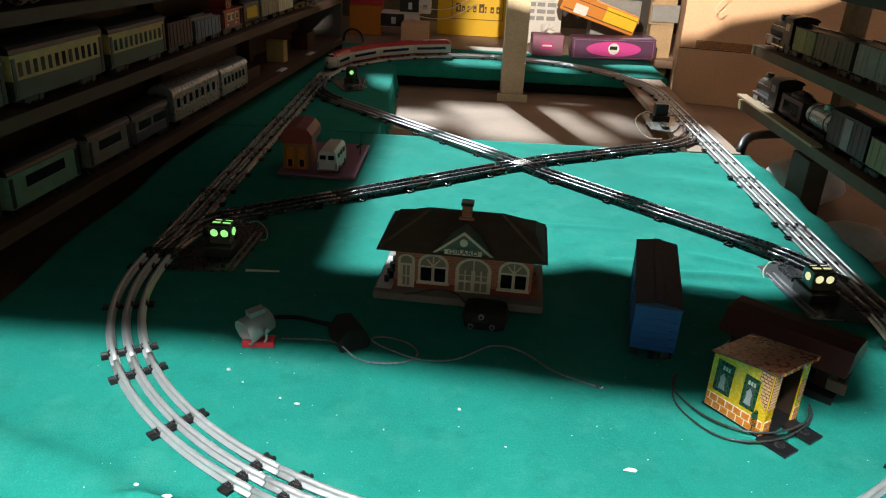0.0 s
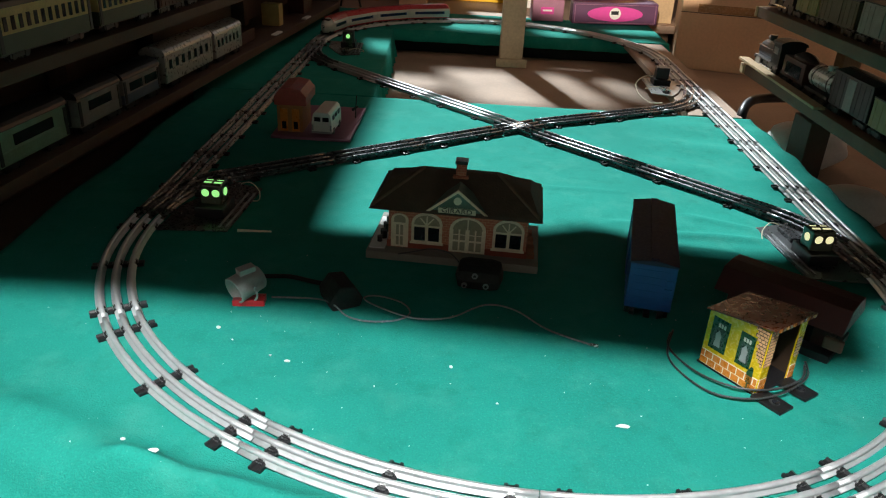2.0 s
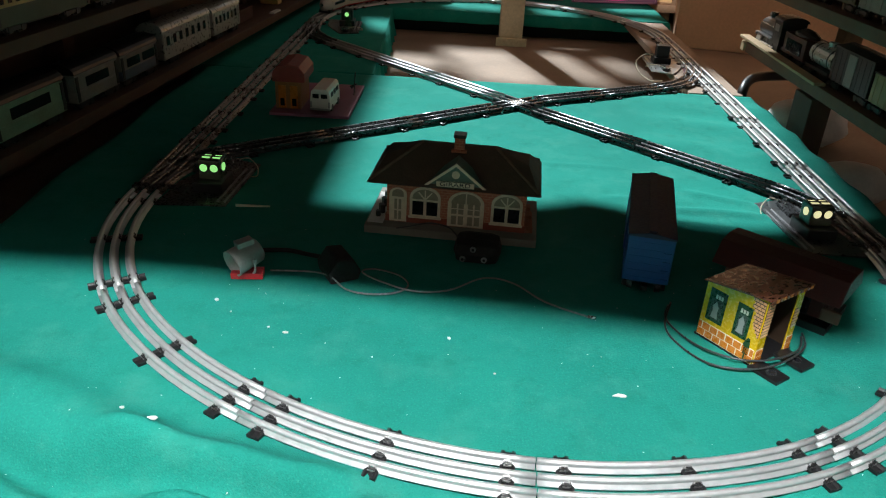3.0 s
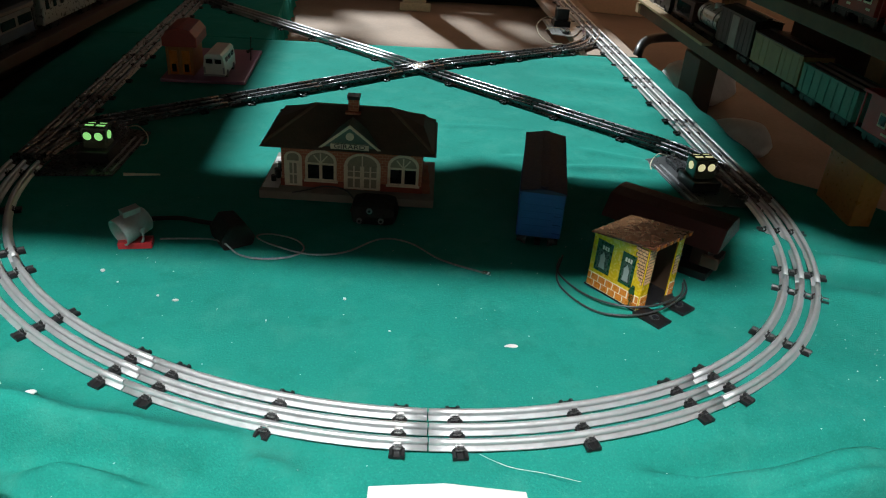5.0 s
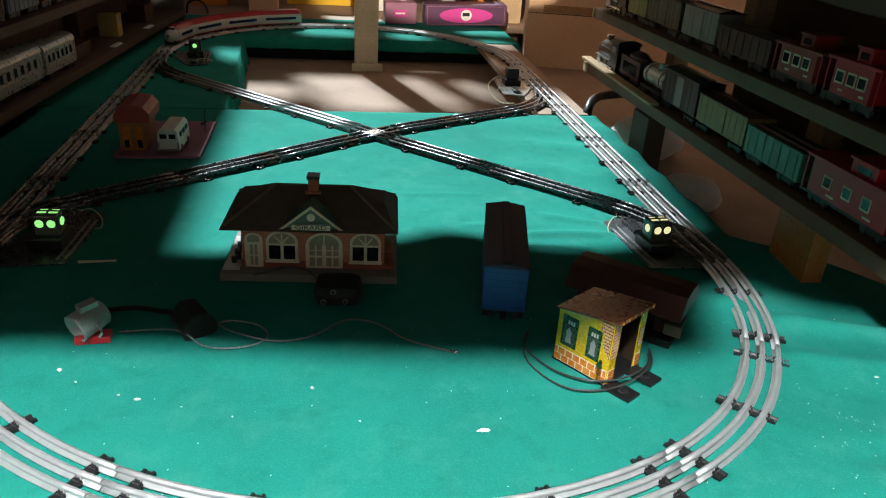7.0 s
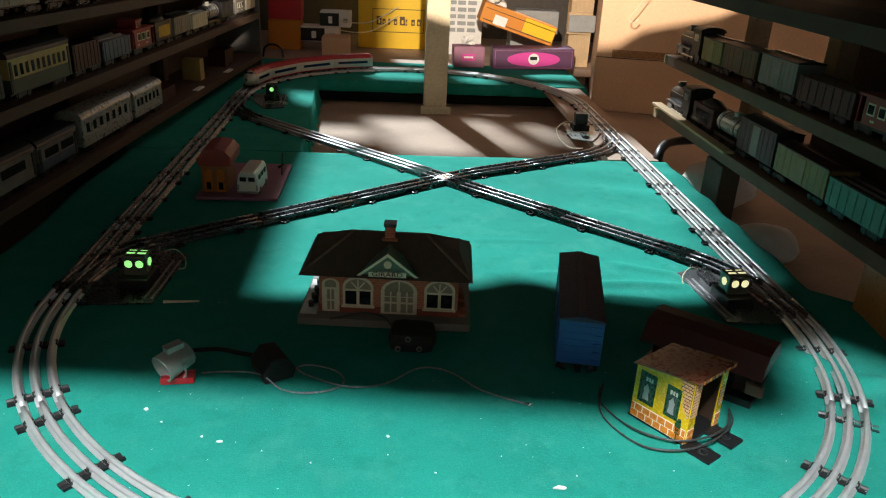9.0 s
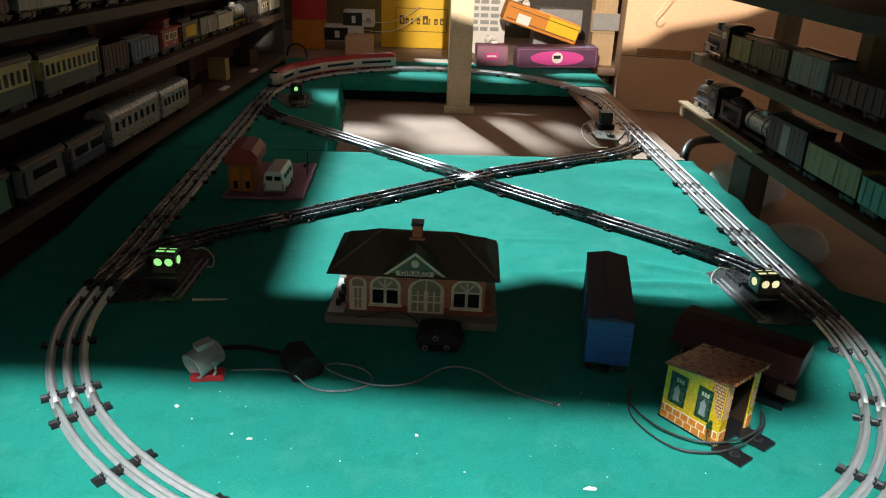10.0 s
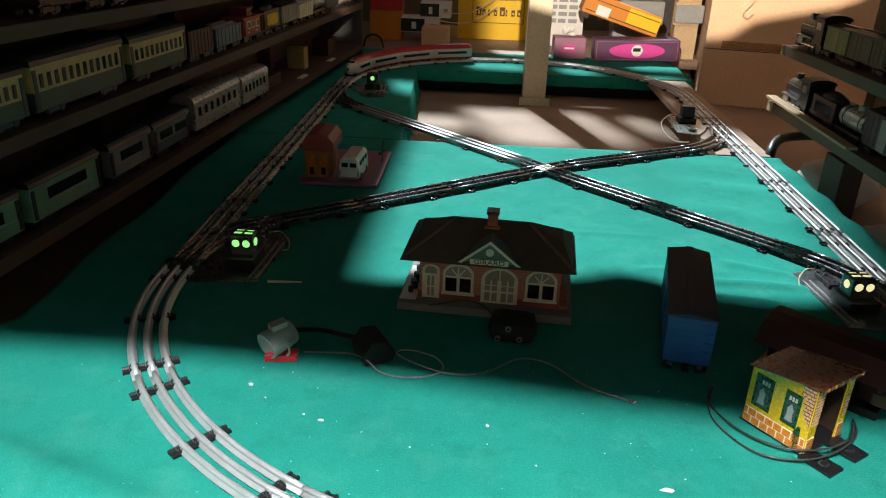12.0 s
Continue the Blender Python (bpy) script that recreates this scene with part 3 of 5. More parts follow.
# ---- shelves ----
def shelf_board(name, a, b, width, thick, side, material, label):
    """A board whose upper front edge runs from a to b; it goes back to the given side."""
    a, b = Vector(a), Vector(b)
    w = (b - a)
    nrm = Vector((-w.y, w.x, 0)).normalized() * side * width
    dz = Vector((0, 0, -thick))
    bm = bmesh.new()
    vs = [bm.verts.new(p) for p in (a, b, b + nrm, a + nrm, a + dz, b + dz, b + nrm + dz, a + nrm + dz)]
    for f in ((0, 1, 2, 3), (7, 6, 5, 4), (0, 4, 5, 1), (1, 5, 6, 2), (2, 6, 7, 3), (3, 7, 4, 0)):
        bm.faces.new([vs[i] for i in f])
    return one(name, bm, material, label, "shelf", kind="structure", bevel=0.0015)


LA, LB = Vector((-0.615, 0.62, 0)), Vector((-0.445, 2.72, 0))
LK = (LB.x - LA.x) / (LB.y - LA.y)
LTURN = -math.degrees(math.atan(LK))
LZ = [(0.058, 0.040), (0.200, 0.178), (0.335, 0.285), (0.56, 0.54)]
for z0, z1 in LZ:
    shelf_board("shelf_left", LA + Vector((0, 0, z0)), LB + Vector((0, 0, z1)), 0.16, 0.020, 1, WOODDK, "dark stained wooden shelf board loaded with toy trains")
shelf_board("shelf_back_left", LA + Vector((-0.155, 0, 0.56)), LB + Vector((-0.155, 0, 0.54)), 0.02, 0.62, 1, WOODDK, "dark wooden back of the train shelves")
slab("shelf_end_left", (-0.620, -0.447, 2.72, 2.738, LOW, 0.54), SHADEGREY, "dull grey upright panel closing the shelf end", "shelf")
for y in (0.80, 1.30, 1.62, 2.15):
    x = LA.x + LK * (y - LA.y)
    slab("shelf_upright", (x - 0.16, x - 0.12, y - 0.02, y + 0.02, 0.05, 0.56), WOODDK, "dark wooden upright between the shelves", "post")
RX = 0.66
RZ = [0.092, 0.222, 0.40, 0.62]
for z in RZ:
    shelf_board("shelf_right", (RX, 0.35, z + (0.022 if z < 0.3 else 0)), (RX, 1.79 if z < 0.6 else 1.42, z), 0.15, 0.022, -1, WOODMID, "brown wooden shelf board loaded with toy trains")
for z, w in ((RZ[0], 0.08), (RZ[1], 0.02)):
    bm = bmesh.new()
    prism(bm, [(RX - 0.004, 1.792), (RX + 0.148, 1.792), (RX + 0.148, 1.792 + w * 0.3), (RX + 0.02, 1.792 + w * 0.45), (RX - 0.004, 1.792 + w * 0.25)], z - 0.021, z, "z")
    one("shelf_end_block", bm, WOOD, "pale raw pine end of the brown shelf board", "shelf", kind="structure", bevel=0.001)
bm = bmesh.new()
prism(bm, [(RX - 0.010, 1.38), (RX + 0.012, 1.38), (RX + 0.012, 1.815), (RX - 0.010, 1.815)], RZ[0] + 0.0075, RZ[0] + 0.0130, "z")
one("display_strip", bm, WOOD, "thin pale pine strip along the shelf edge below the engine", "strip", kind="structure", bevel=0.001)
slab("shelf_back_right", (RX + 0.17, RX + 0.19, 0.35, 1.40, 0.06, 0.62), WOODDK, "dark boards behind the train shelves", "shelf")
slab("shelf_post", (RX + 0.002, RX + 0.042, 1.395, 1.475, LOW, 0.069), WOODDK, "dark stained post carrying the lower shelf", "post", 0.002)
slab("shelf_post", (RX + 0.018, RX + 0.048, 0.845, 0.935, LOW, 0.088), PINEGLOW, "brownish pine post carrying the lower shelf, headlamp glow in its orange", "post", 0.002)
for y, z in ((1.56, 0.1), (1.02, 0.1), (1.60, 0.23), (1.28, 0.23)):
    slab("shelf_upright", (RX + 0.10, RX + 0.135, y - 0.02, y + 0.02, z, z + 0.115 if z < 0.2 else 0.40), WOOD, "pine upright between the shelf boards", "post", 0.001)

# ---- rear: post, cartons, boxes ----
slab("post", (0.114, 0.186, 2.405, 2.478, LOW, 0.60), POSTPAINT, "cream painted wooden post standing on the brown sheet", "post", 0.003)
bm = bmesh.new()
box(bm, 0.104, 0.200, 2.392, 2.404, LOW, -0.055)
one("post_foot", bm, POSTPAINT, "short cream wooden cleat at the foot of the post", "trim", kind="structure", bevel=0.002)
# unseen wall added to keep the sun off the left shelves
slab("left_shade_wall", (-0.86, -0.82, 0.2, 4.2, -0.80, 1.04), WALL, "unseen dark wall added behind the train shelves for shade", "wall")
# added out of view: shades the left boxes from the work lamp
slab("lamp_shield", (-0.036, 0.080, 1.30, 1.308, 0.566, 0.95), WOODDK, "unseen board added to keep the lamp off the left boxes", "board")
# unseen slab added to stop bulb light reaching the far bend
slab("bulb_blocker", (-3.1, 3.1, -0.04, 0.04, 1.16, 1.9), WALL, "unseen dark slab added to keep bulb light off the rear", "beam")
# unseen block added to cast the left edge of the sunlit pool
slab("left_sun_blocker", (-0.81, -0.493, 0.3, 2.95, 0.57, 1.14), WOODDK, "unseen dark block added above the train shelves for shade", "cupboard")
# unseen strips added to keep sun off the right shelves
slab("overhead_blocker", (0.54, 0.66, 0.35, 1.90, 0.378, 0.40), WOODDK, "unseen dark strip added to shade the right side", "shelf")
slab("overhead_blocker", (0.66, 0.81, 1.79, 1.90, 0.378, 0.40), WOODDK, "unseen dark piece added to shade the right shelf end", "shelf")
# added board out of view, outlined to cast the shade band's edges
bm = bmesh.new()
prism(bm, [(-0.56, 0.329), (-0.30, 0.327), (-0.15, 0.316), (0.0, 0.296), (0.10, 0.285), (0.235, 0.290), (0.265, 0.375), (0.315, 0.395), (0.36, 0.340), (0.60, 0.31), (1.0, 0.30), (1.0, 1.40), (0.67, 1.42), (0.60, 1.62), (0.50, 1.56), (0.38, 1.52), (0.33, 1.475), (0.24, 1.465), (0.165, 1.475), (0.085, 1.525), (0.04, 1.535), (-0.02, 1.508), (-0.14, 1.478), (-0.56, 1.455)], 0.535, 0.565, "z")
one("overhead_blocker", bm, WOODDK, "unseen dark board added above the layout to cast its shade", "shelf", kind="structure")
# openings made up to shape the sun patches on the rear boards, as x and z ranges
GAPS = [(-0.77, -0.50, 1.40, 1.58), (-0.47, -0.25, 1.28, 1.72), (-0.38, -0.18, 1.00, 1.16), (-0.17, -0.09, 1.28, 1.66), (-0.08, 0.03, 1.04, 1.19),
        (0.00, 0.065, 1.32, 1.56), (0.18, 0.28, 1.14, 1.28), (-0.20, 0.10, 0.36, 0.86), (0.20, 0.42, 0.84, 1.06)]


def wall_with_gaps(name, x0, x1, y0, y1, z0, z1, gaps, material, label):
    xs = sorted({x0, x1, *[g[0] for g in gaps], *[g[1] for g in gaps]})
    zs = sorted({z0, z1, *[g[2] for g in gaps], *[g[3] for g in gaps]})
    bm = bmesh.new()
    for zl, zh in zip(zs, zs[1:]):
        run = None
        for xl, xh in zip(xs, xs[1:]):
            free = any(g[0] <= xl and xh <= g[1] and g[2] <= zl and zh <= g[3] for g in gaps)
            if free:
                if run is not None:
                    box(bm, run, xl, y0, y1, zl, zh)
                run = None
            elif run is None:
                run = xl
        if run is not None:
            box(bm, run, x1, y0, y1, zl, zh)
    return one(name, bm, material, label, "wall", kind="structure")


wall_with_gaps("wall_north", -3.1, 3.1, 3.62, 3.66, -0.80, 1.85, GAPS, WALL, "dim closing wall with gaps cut to shape the sun patches")
# unseen board added so the sunlit pool fades towards the right
bm = bmesh.new()
prism(bm, [(0.20, 1.852), (3.1, 1.852), (3.1, 3.10), (-0.38, 3.10), (-0.20, 2.62), (0.08, 2.15)], 3.62, 3.66)
one("pool_dimmer", bm, WALL, "unseen board added above the wall to dim the sunlit pool", "wall", kind="structure")


def lettering(words, size, material, parent, m, name="lettering"):
    cu = bpy.data.curves.new("letters", "FONT")
    cu.body, cu.size, cu.extrude, cu.align_x, cu.align_y = words, size, 0.0002, "CENTER", "CENTER"
    tmp = bpy.data.objects.new("letters", cu)
    scene.collection.objects.link(tmp)
    me = bpy.data.meshes.new_from_object(tmp.evaluated_get(bpy.context.evaluated_depsgraph_get()))
    bpy.data.objects.remove(tmp)
    me.materials.clear()
    me.materials.append(material)
    ob = new(name, me)
    ob.parent = parent
    ob.matrix_local = m
    return ob


def stored_box(name, w, d, h, material, label, m, category="box"):
    """A folded card box: body with a lid flap line and tucked end flaps."""
    base = thing(name, label, category, m)
    boxpart("body", (-w / 2, w / 2, 0, d, 0, h), material, base, "", 0.0012)
    boxpart("lid_flap", (-w / 2 + 0.002, w / 2 - 0.002, 0.003, d - 0.002, h, h + 0.0016), material, base, "", 0.0005)
    return base


def panel(name, parent, x0, x1, z0, z1, material, label="", y=-0.001):
    return boxpart(name, (x0, x1, y - 0.0008, y + 0.0012, z0, z1), material, parent, label)


yb = stored_box("train_box", 0.285, 0.09, 0.26, BOXY, "bright yellow train box with dark bordered panel", pose(0.012, 3.20, 0.0, 0, 0, 0))
for z in (0.065, 0.155):
    panel("border_line", yb, -0.085, 0.125, z, z + 0.0022, BORDER)
for x in (-0.085, 0.123):
    panel("border_line", yb, x, x + 0.0022, 0.065, 0.155, BORDER)
for k, (w, h) in enumerate(((0.020, 0.034), (0.013, 0.024), (0.007, 0.024), (0.013, 0.024), (0.021, 0.034), (0.007, 0.024), (0.014, 0.024), (0.015, 0.026))):
    x = -0.068 + k * 0.0235
    panel("logo_bar", yb, x, x + w, 0.094, 0.094 + h, BORDER, "dark brown logo shape")
    panel("logo_gap", yb, x + w * 0.35, x + w * 0.7, 0.100, 0.094 + h * 0.6, BOXY, "", -0.0018)
pb = stored_box("train_box", 0.300, 0.09, 0.072, PURPLE, "long purple train box with a magenta oval", pose(0.530, 2.800, 0.004, 0, -1.6, 0))
bm = bmesh.new()
bmesh.ops.create_circle(bm, cap_ends=True, segments=40, radius=1, matrix=pose(0, -0.0016, 0.036, 90) @ Matrix.Diagonal((0.098, 0.026, 1, 1)))
part("magenta_oval", bm, MAGENTA, pb, "magenta oval print")
bm = bmesh.new()
bmesh.ops.create_circle(bm, cap_ends=True, segments=24, radius=0.020, matrix=pose(0, -0.0024, 0.037, 90))
part("badge", bm, PAPER, pb, "pale round badge")
panel("badge_bar", pb, -0.014, 0.012, 0.034, 0.046, BLACK, "", -0.003)
for z in (0.004, 0.066):
    panel("border_line", pb, -0.143, 0.143, z, z + 0.0016, PINKDK)
for x in (-0.143, 0.1415):
    panel("border_line", pb, x, x + 0.0016, 0.004, 0.066, PINKDK)
sb = stored_box("small_box", 0.112, 0.08, 0.072, PINKDK, "small dusty pink box with a pale print", pose(0.292, 2.805, 0.002, 0, -1, 2))
panel("print_panel", sb, -0.026, 0.020, 0.024, 0.048, MAGENTA, "", -0.0015)
panel("print_bar", sb, -0.020, 0.014, 0.034, 0.040, PAPER, "", -0.0022)
ob_ = stored_box("train_box", 0.29, 0.10, 0.068, BOXO, "orange and yellow train box leaning across other boxes", pose(0.468, 2.895, 0.118, 0, 17, 0))
panel("yellow_side", ob_, 0.02, 0.142, 0.014, 0.066, BOXY, "yellow printed end")
panel("border_line", ob_, -0.135, 0.140, 0.010, 0.0135, BORDER)
panel("border_line", ob_, -0.135, 0.140, 0.052, 0.0545, BORDER)
panel("window_patch", ob_, -0.095, -0.045, 0.006, 0.040, PAPER, "torn white patch", -0.0024)
bm = bmesh.new()
for k in range(7):
    a = k * 0.9
    bmesh.ops.create_icosphere(bm, subdivisions=1, radius=0.016, matrix=pose(0.014 * math.cos(a), 0.012 * math.sin(a), 0.010 + 0.003 * k, 40 * k, 25 * k, 0) @ Matrix.Diagonal((1.1, 0.8, 0.5, 1)))
one("crumpled_paper", bm, PAPER, "crumpled white paper lying on the small box", "paper", pose(0.285, 2.84, 0.074))
wb = stored_box("white_box", 0.20, 0.12, 0.30, PAPER, "tall white printed carton with grey rows of print", pose(0.265, 3.10, 0.0))
for k in range(5):
    for j in range(4):
        panel("print_bar", wb, -0.080 + j * 0.040, -0.050 + j * 0.040 + 0.004 * ((k + j) % 2), 0.09 + k * 0.026, 0.105 + k * 0.026, GREYPL)
for dx, dz, w in ((-0.04, 0, 0.15), (0.02, 0.058, 0.12)):
    kb = stored_box("model_box", w, 0.09, 0.056, PAPER, "flat white box with a black printed lid", pose(-0.235 + dx, 3.08 + 0.02 * dz, 0.034 + dz))
    panel("black_print", kb, -w * 0.5, w * 0.12, 0.004, 0.052, BLACK, "black printed panel")
    panel("white_label", kb, -w * 0.22, -w * 0.10, 0.014, 0.040, PAPER, "", -0.0024)
    panel("label_bar", kb, w * 0.26, w * 0.40, 0.018, 0.034, GREYPL, "", -0.0016)
stored_box("brown_box", 0.105, 0.10, 0.066, CARD, "low brown cardboard box", pose(-0.208, 2.985, -0.002), "box")
stored_box("orange_box", 0.125, 0.10, 0.110, BOXO, "faded orange cardboard box", pose(-0.412, 3.08, 0.0), "box")
stored_box("red_box", 0.125, 0.10, 0.10, RED, "red cardboard box on an orange one", pose(-0.410, 3.09, 0.113), "box")
stored_box("grey_box", 0.17, 0.10, 0.085, GREYPL, "pale grey plastic box among the cartons", pose(0.575, 3.05, 0.10), "box")
stored_box("grey_box", 0.17, 0.10, 0.10, GREYPL, "pale grey plastic box among the cartons", pose(0.56, 3.05, 0.0), "box")
bm = bmesh.new()
for k in range(9):
    bmesh.ops.create_icosphere(bm, subdivisions=2, radius=0.022, matrix=pose(0.022 * (k % 3), 0.014 * math.sin(k * 2.0), 0.012 * k, 30 * k, 50 * k, 0) @ Matrix.Diagonal((0.8, 0.7, 0.9, 1)))
one("white_bag", bm, PAPER, "bunched white plastic bag behind the orange box", "bag", pose(0.385, 3.02, 0.18), smooth=True)
for dz, r in ((0.0, 0.0013), (0.035, 0.0013)):
    bm = bmesh.new()
    tube(bm, [(-0.20, 3.06, 0.085 + dz), (-0.14, 3.03, 0.082 + dz), (-0.08, 3.05, 0.085 + dz), (-0.03, 3.12, 0.102 + dz), (0.03, 3.19, 0.13 + dz)], r + 0.0006, 6)
    one("string", bm, PALE, "loose pale cord strung in front of the boxes", "cord")
bm = bmesh.new()
tube(bm, [(-0.47, 2.90, 0.0), (-0.46, 2.89, 0.035), (-0.43, 2.88, 0.048), (-0.40, 2.87, 0.035), (-0.39, 2.86, 0.004)], 0.004, 8)
one("black_hose", bm, BLACK, "short loop of black hose by the shelf end", "hose")
stored_box("side_jamb", 0.085, 0.06, 0.60, WOOD, "bare wooden upright beside the cartons", pose(0.722, 2.93, LOW), "post")
boxpart("bracket", (-0.05, 0.05, -0.02, 0.0, 0.21, 0.27), GREYPL, boxpart("cleat", (-0.052, 0.040, -0.008, 0.0, 0.20, 0.28), WOOD, bpy.data.objects["side_jamb"], "wooden cleat"), "grey bracket")
big = thing("carton", "large brown cardboard carton standing behind the shelves", "carton", pose(0.690, 2.535, LOW, 0, 0, -13))
boxpart("body", (0, 1.1, 0, 0.55, 0, 0.70), CARD, big, "", 0.004)
boxpart("tape", (0.05, 0.62, -0.0016, 0.0, 0.182, 0.206), TAPE, big, "shiny brown packing tape")
boxpart("flap_line", (0.0, 1.1, -0.001, 0.0, 0.178, 0.1805), WOODDK, big, "fold in the cardboard")
bm = bmesh.new()
tube(bm, [(0.83, 2.40, 0.42), (0.80, 2.41, 0.33), (0.775, 2.43, 0.27), (0.755, 2.44, 0.235), (0.770, 2.44, 0.222), (0.785, 2.44, 0.235)], 0.0016, 6)
one("wire_hook", bm, PALE, "thin pale wire ending in a hook by the carton", "wire")

# curved dark tube and pale lump beside the board
bm = bmesh.new()
tube(bm, [(0.637, 1.67, -0.05), (0.640, 1.69, 0.0), (0.668, 1.735, 0.018), (0.72, 1.775, 0.020), (0.84, 1.80, 0.020)], 0.011, 10)
one("bent_tube", bm, BLACK, "bent dark metal tube beside the board", "tube", smooth=True)
for x, y, s in ((0.77, 1.62, 0.085), (0.735, 1.30, 0.060)):
    bm = bmesh.new()
    bmesh.ops.create_icosphere(bm, subdivisions=4, radius=s)
    for v in bm.verts:
        v.co *= 1 + 0.16 * noise.noise(v.co * 22) + 0.05 * noise.noise(v.co * 60)
        v.co.z *= 0.55
    one("plastic_bag", bm, PAPER, "crumpled pale plastic bag below the shelf", "bag", pose(x, y, LOW + s * 0.5), smooth=True)
bm = bmesh.new()
box(bm, -0.03, 0.03, -0.02, 0.02, 0, 0.001)
one("paper_slip", bm, PAPER, "torn white slip of paper", "paper", pose(0.70, 1.22, LOW + 0.02, 0, 8, 35))

# ---- station ----
def arch(w, h, n=10):
    """Outline of an arched opening: width w, full height h, round top."""
    r = w / 2
    pts = [(-r, 0), (r, 0), (r, h - r * 0.75)]
    pts += [(r * math.cos(math.pi * k / n), h - r * 0.75 + r * 0.75 * math.sin(math.pi * k / n)) for k in range(1, n)]
    return pts + [(-r, h - r * 0.75)]


def arched(parent, name, x, z, w, h, y0, y1, material, label=""):
    bm = bmesh.new()
    prism(bm, [(x + u, z + v) for u, v in arch(w, h)], y0, y1)
    return part(name, bm, material, parent, label)


def station():
    st = thing("model_station", "toy brick station, brown hipped roof, on a grey base", "toy building", pose(-0.105, 0.872, 0, 0, 0, -4.4))
    boxpart("platform", (0, 0.223, 0, 0.128, 0.0005, 0.0115), PLATFORM, st, "grey platform base", 0.0012)
    boxpart("wall", (0.026, 0.206, 0.020, 0.105, 0.0115, 0.075), STBRICK, st, "printed red brick walls", 0.0006)
    boxpart("plinth", (0.0245, 0.2075, 0.0185, 0.1065, 0.0115, 0.021), BRICKDK, st, "darker brick plinth", 0.0006)
    # roof: hipped at the ends, low pitch with overhang
    bm = bmesh.new()
    x0, x1, y0, y1, ze, zr = 0.004, 0.223, -0.002, 0.125, 0.072, 0.110
    lo = [bm.verts.new(p) for p in ((x0, y0, ze), (x1, y0, ze), (x1, y1, ze), (x0, y1, ze))]
    sk = [bm.verts.new(p) for p in ((x0 + 0.004, y0 + 0.004, ze + 0.003), (x1 - 0.004, y0 + 0.004, ze + 0.003), (x1 - 0.004, y1 - 0.004, ze + 0.003), (x0 + 0.004, y1 - 0.004, ze + 0.003))]
    mid = [bm.verts.new(p) for p in ((x0 + 0.018, 0.038, ze + 0.025), (x1 - 0.018, 0.038, ze + 0.025), (x1 - 0.018, 0.083, ze + 0.025), (x0 + 0.018, 0.083, ze + 0.025))]
    ri = [bm.verts.new(p) for p in ((0.066, 0.0605, zr), (0.161, 0.0605, zr))]
    for k in range(4):
        bm.faces.new((lo[k], lo[(k + 1) % 4], sk[(k + 1) % 4], sk[k]))
        if k % 2:
            bm.faces.new((sk[k], sk[(k + 1) % 4], mid[(k + 1) % 4], mid[k]))
    bm.faces.new((sk[0], sk[1], ri[1], ri[0])), bm.faces.new((sk[2], sk[3], ri[0], ri[1]))
    bm.faces.new((sk[1], mid[1], ri[1])), bm.faces.new((mid[1], mid[2], ri[1])), bm.faces.new((mid[2], sk[2], ri[1]))
    bm.faces.new((sk[3], mid[3], ri[0])), bm.faces.new((mid[3], mid[0], ri[0])), bm.faces.new((mid[0], sk[0], ri[0]))
    bm.faces.new(lo[::-1])
    roof = part("roof", bm, ROOF, st, "dark brown hipped roof")
    for a, b in (((x0 + 0.004, y0 + 0.004, ze + 0.004), (0.066, 0.0605, zr)), ((x1 - 0.004, y0 + 0.004, ze + 0.004), (0.161, 0.0605, zr)),
                 ((x0 + 0.004, y1 - 0.004, ze + 0.004), (0.066, 0.0605, zr)), ((x1 - 0.004, y1 - 0.004, ze + 0.004), (0.161, 0.0605, zr))):
        bm = bmesh.new()
        cyl(bm, a, b, 0.0022, n=6)
        part("hip_rib", bm, ROOFRIB, roof, "lighter brown hip")
    bm = bmesh.new()
    cyl(bm, (0.066, 0.0605, zr), (0.161, 0.0605, zr), 0.0018, n=6)
    part("ridge_cap", bm, ROOF, roof)
    bm = bmesh.new()
    box(bm, 0.104, 0.124, 0.048, 0.066, 0.096, 0.106)
    box(bm, 0.1075, 0.1205, 0.0505, 0.0635, 0.106, 0.1215)
    ch = part("chimney", bm, STBRICK, st, "small red brick chimney", 0.0005)
    boxpart("flue", (0.1060, 0.1220, 0.0490, 0.0650, 0.1215, 0.1260), BLACK, ch, "dark chimney pot")
    # front gable with its sign
    bm = bmesh.new()
    prism(bm, [(0.083, 0.0785), (0.149, 0.0785), (0.116, 0.1065)], -0.0035, 0.030)
    gb = part("gable", bm, GABLE, st, "grey green gable")
    for sgn in (-1, 1):
        bm = bmesh.new()
        prism(bm, [(0.116, 0.1080), (0.116, 0.1040), (0.116 + sgn * 0.034, 0.0770), (0.116 + sgn * 0.0385, 0.0770)][::sgn], -0.0052, -0.0034)
        part("bargeboard", bm, PALE, gb, "cream bargeboard")
    bm = bmesh.new()
    cyl(bm, (0.116, -0.0034, 0.0930), (0.116, -0.0050, 0.0930), 0.0050, n=18)
    part("roundel", bm, PALE, gb, "pale roundel")
    sg = boxpart("sign_board", (0.0925, 0.1395, -0.0072, -0.0052, 0.0770, 0.0845), PALE, gb, "cream name board with dark edge", 0.0003)
    lettering("GIRARD", 0.0086, BLACK, sg, pose(0.116, -0.0075, 0.0807, 90) @ Matrix.Diagonal((1.25, 0.9, 1, 1)))
    for z in (0.0767, 0.0843):
        boxpart("edge_line", (0.0922, 0.1398, -0.0076, -0.0070, z, z + 0.0006), DKGREEN, sg)
    y = 0.020
    # narrow door, two arched windows, double door
    d = arched(st, "door", 0.041, 0.0125, 0.0225, 0.047, y - 0.0016, y, PALE, "cream arched door with panels")
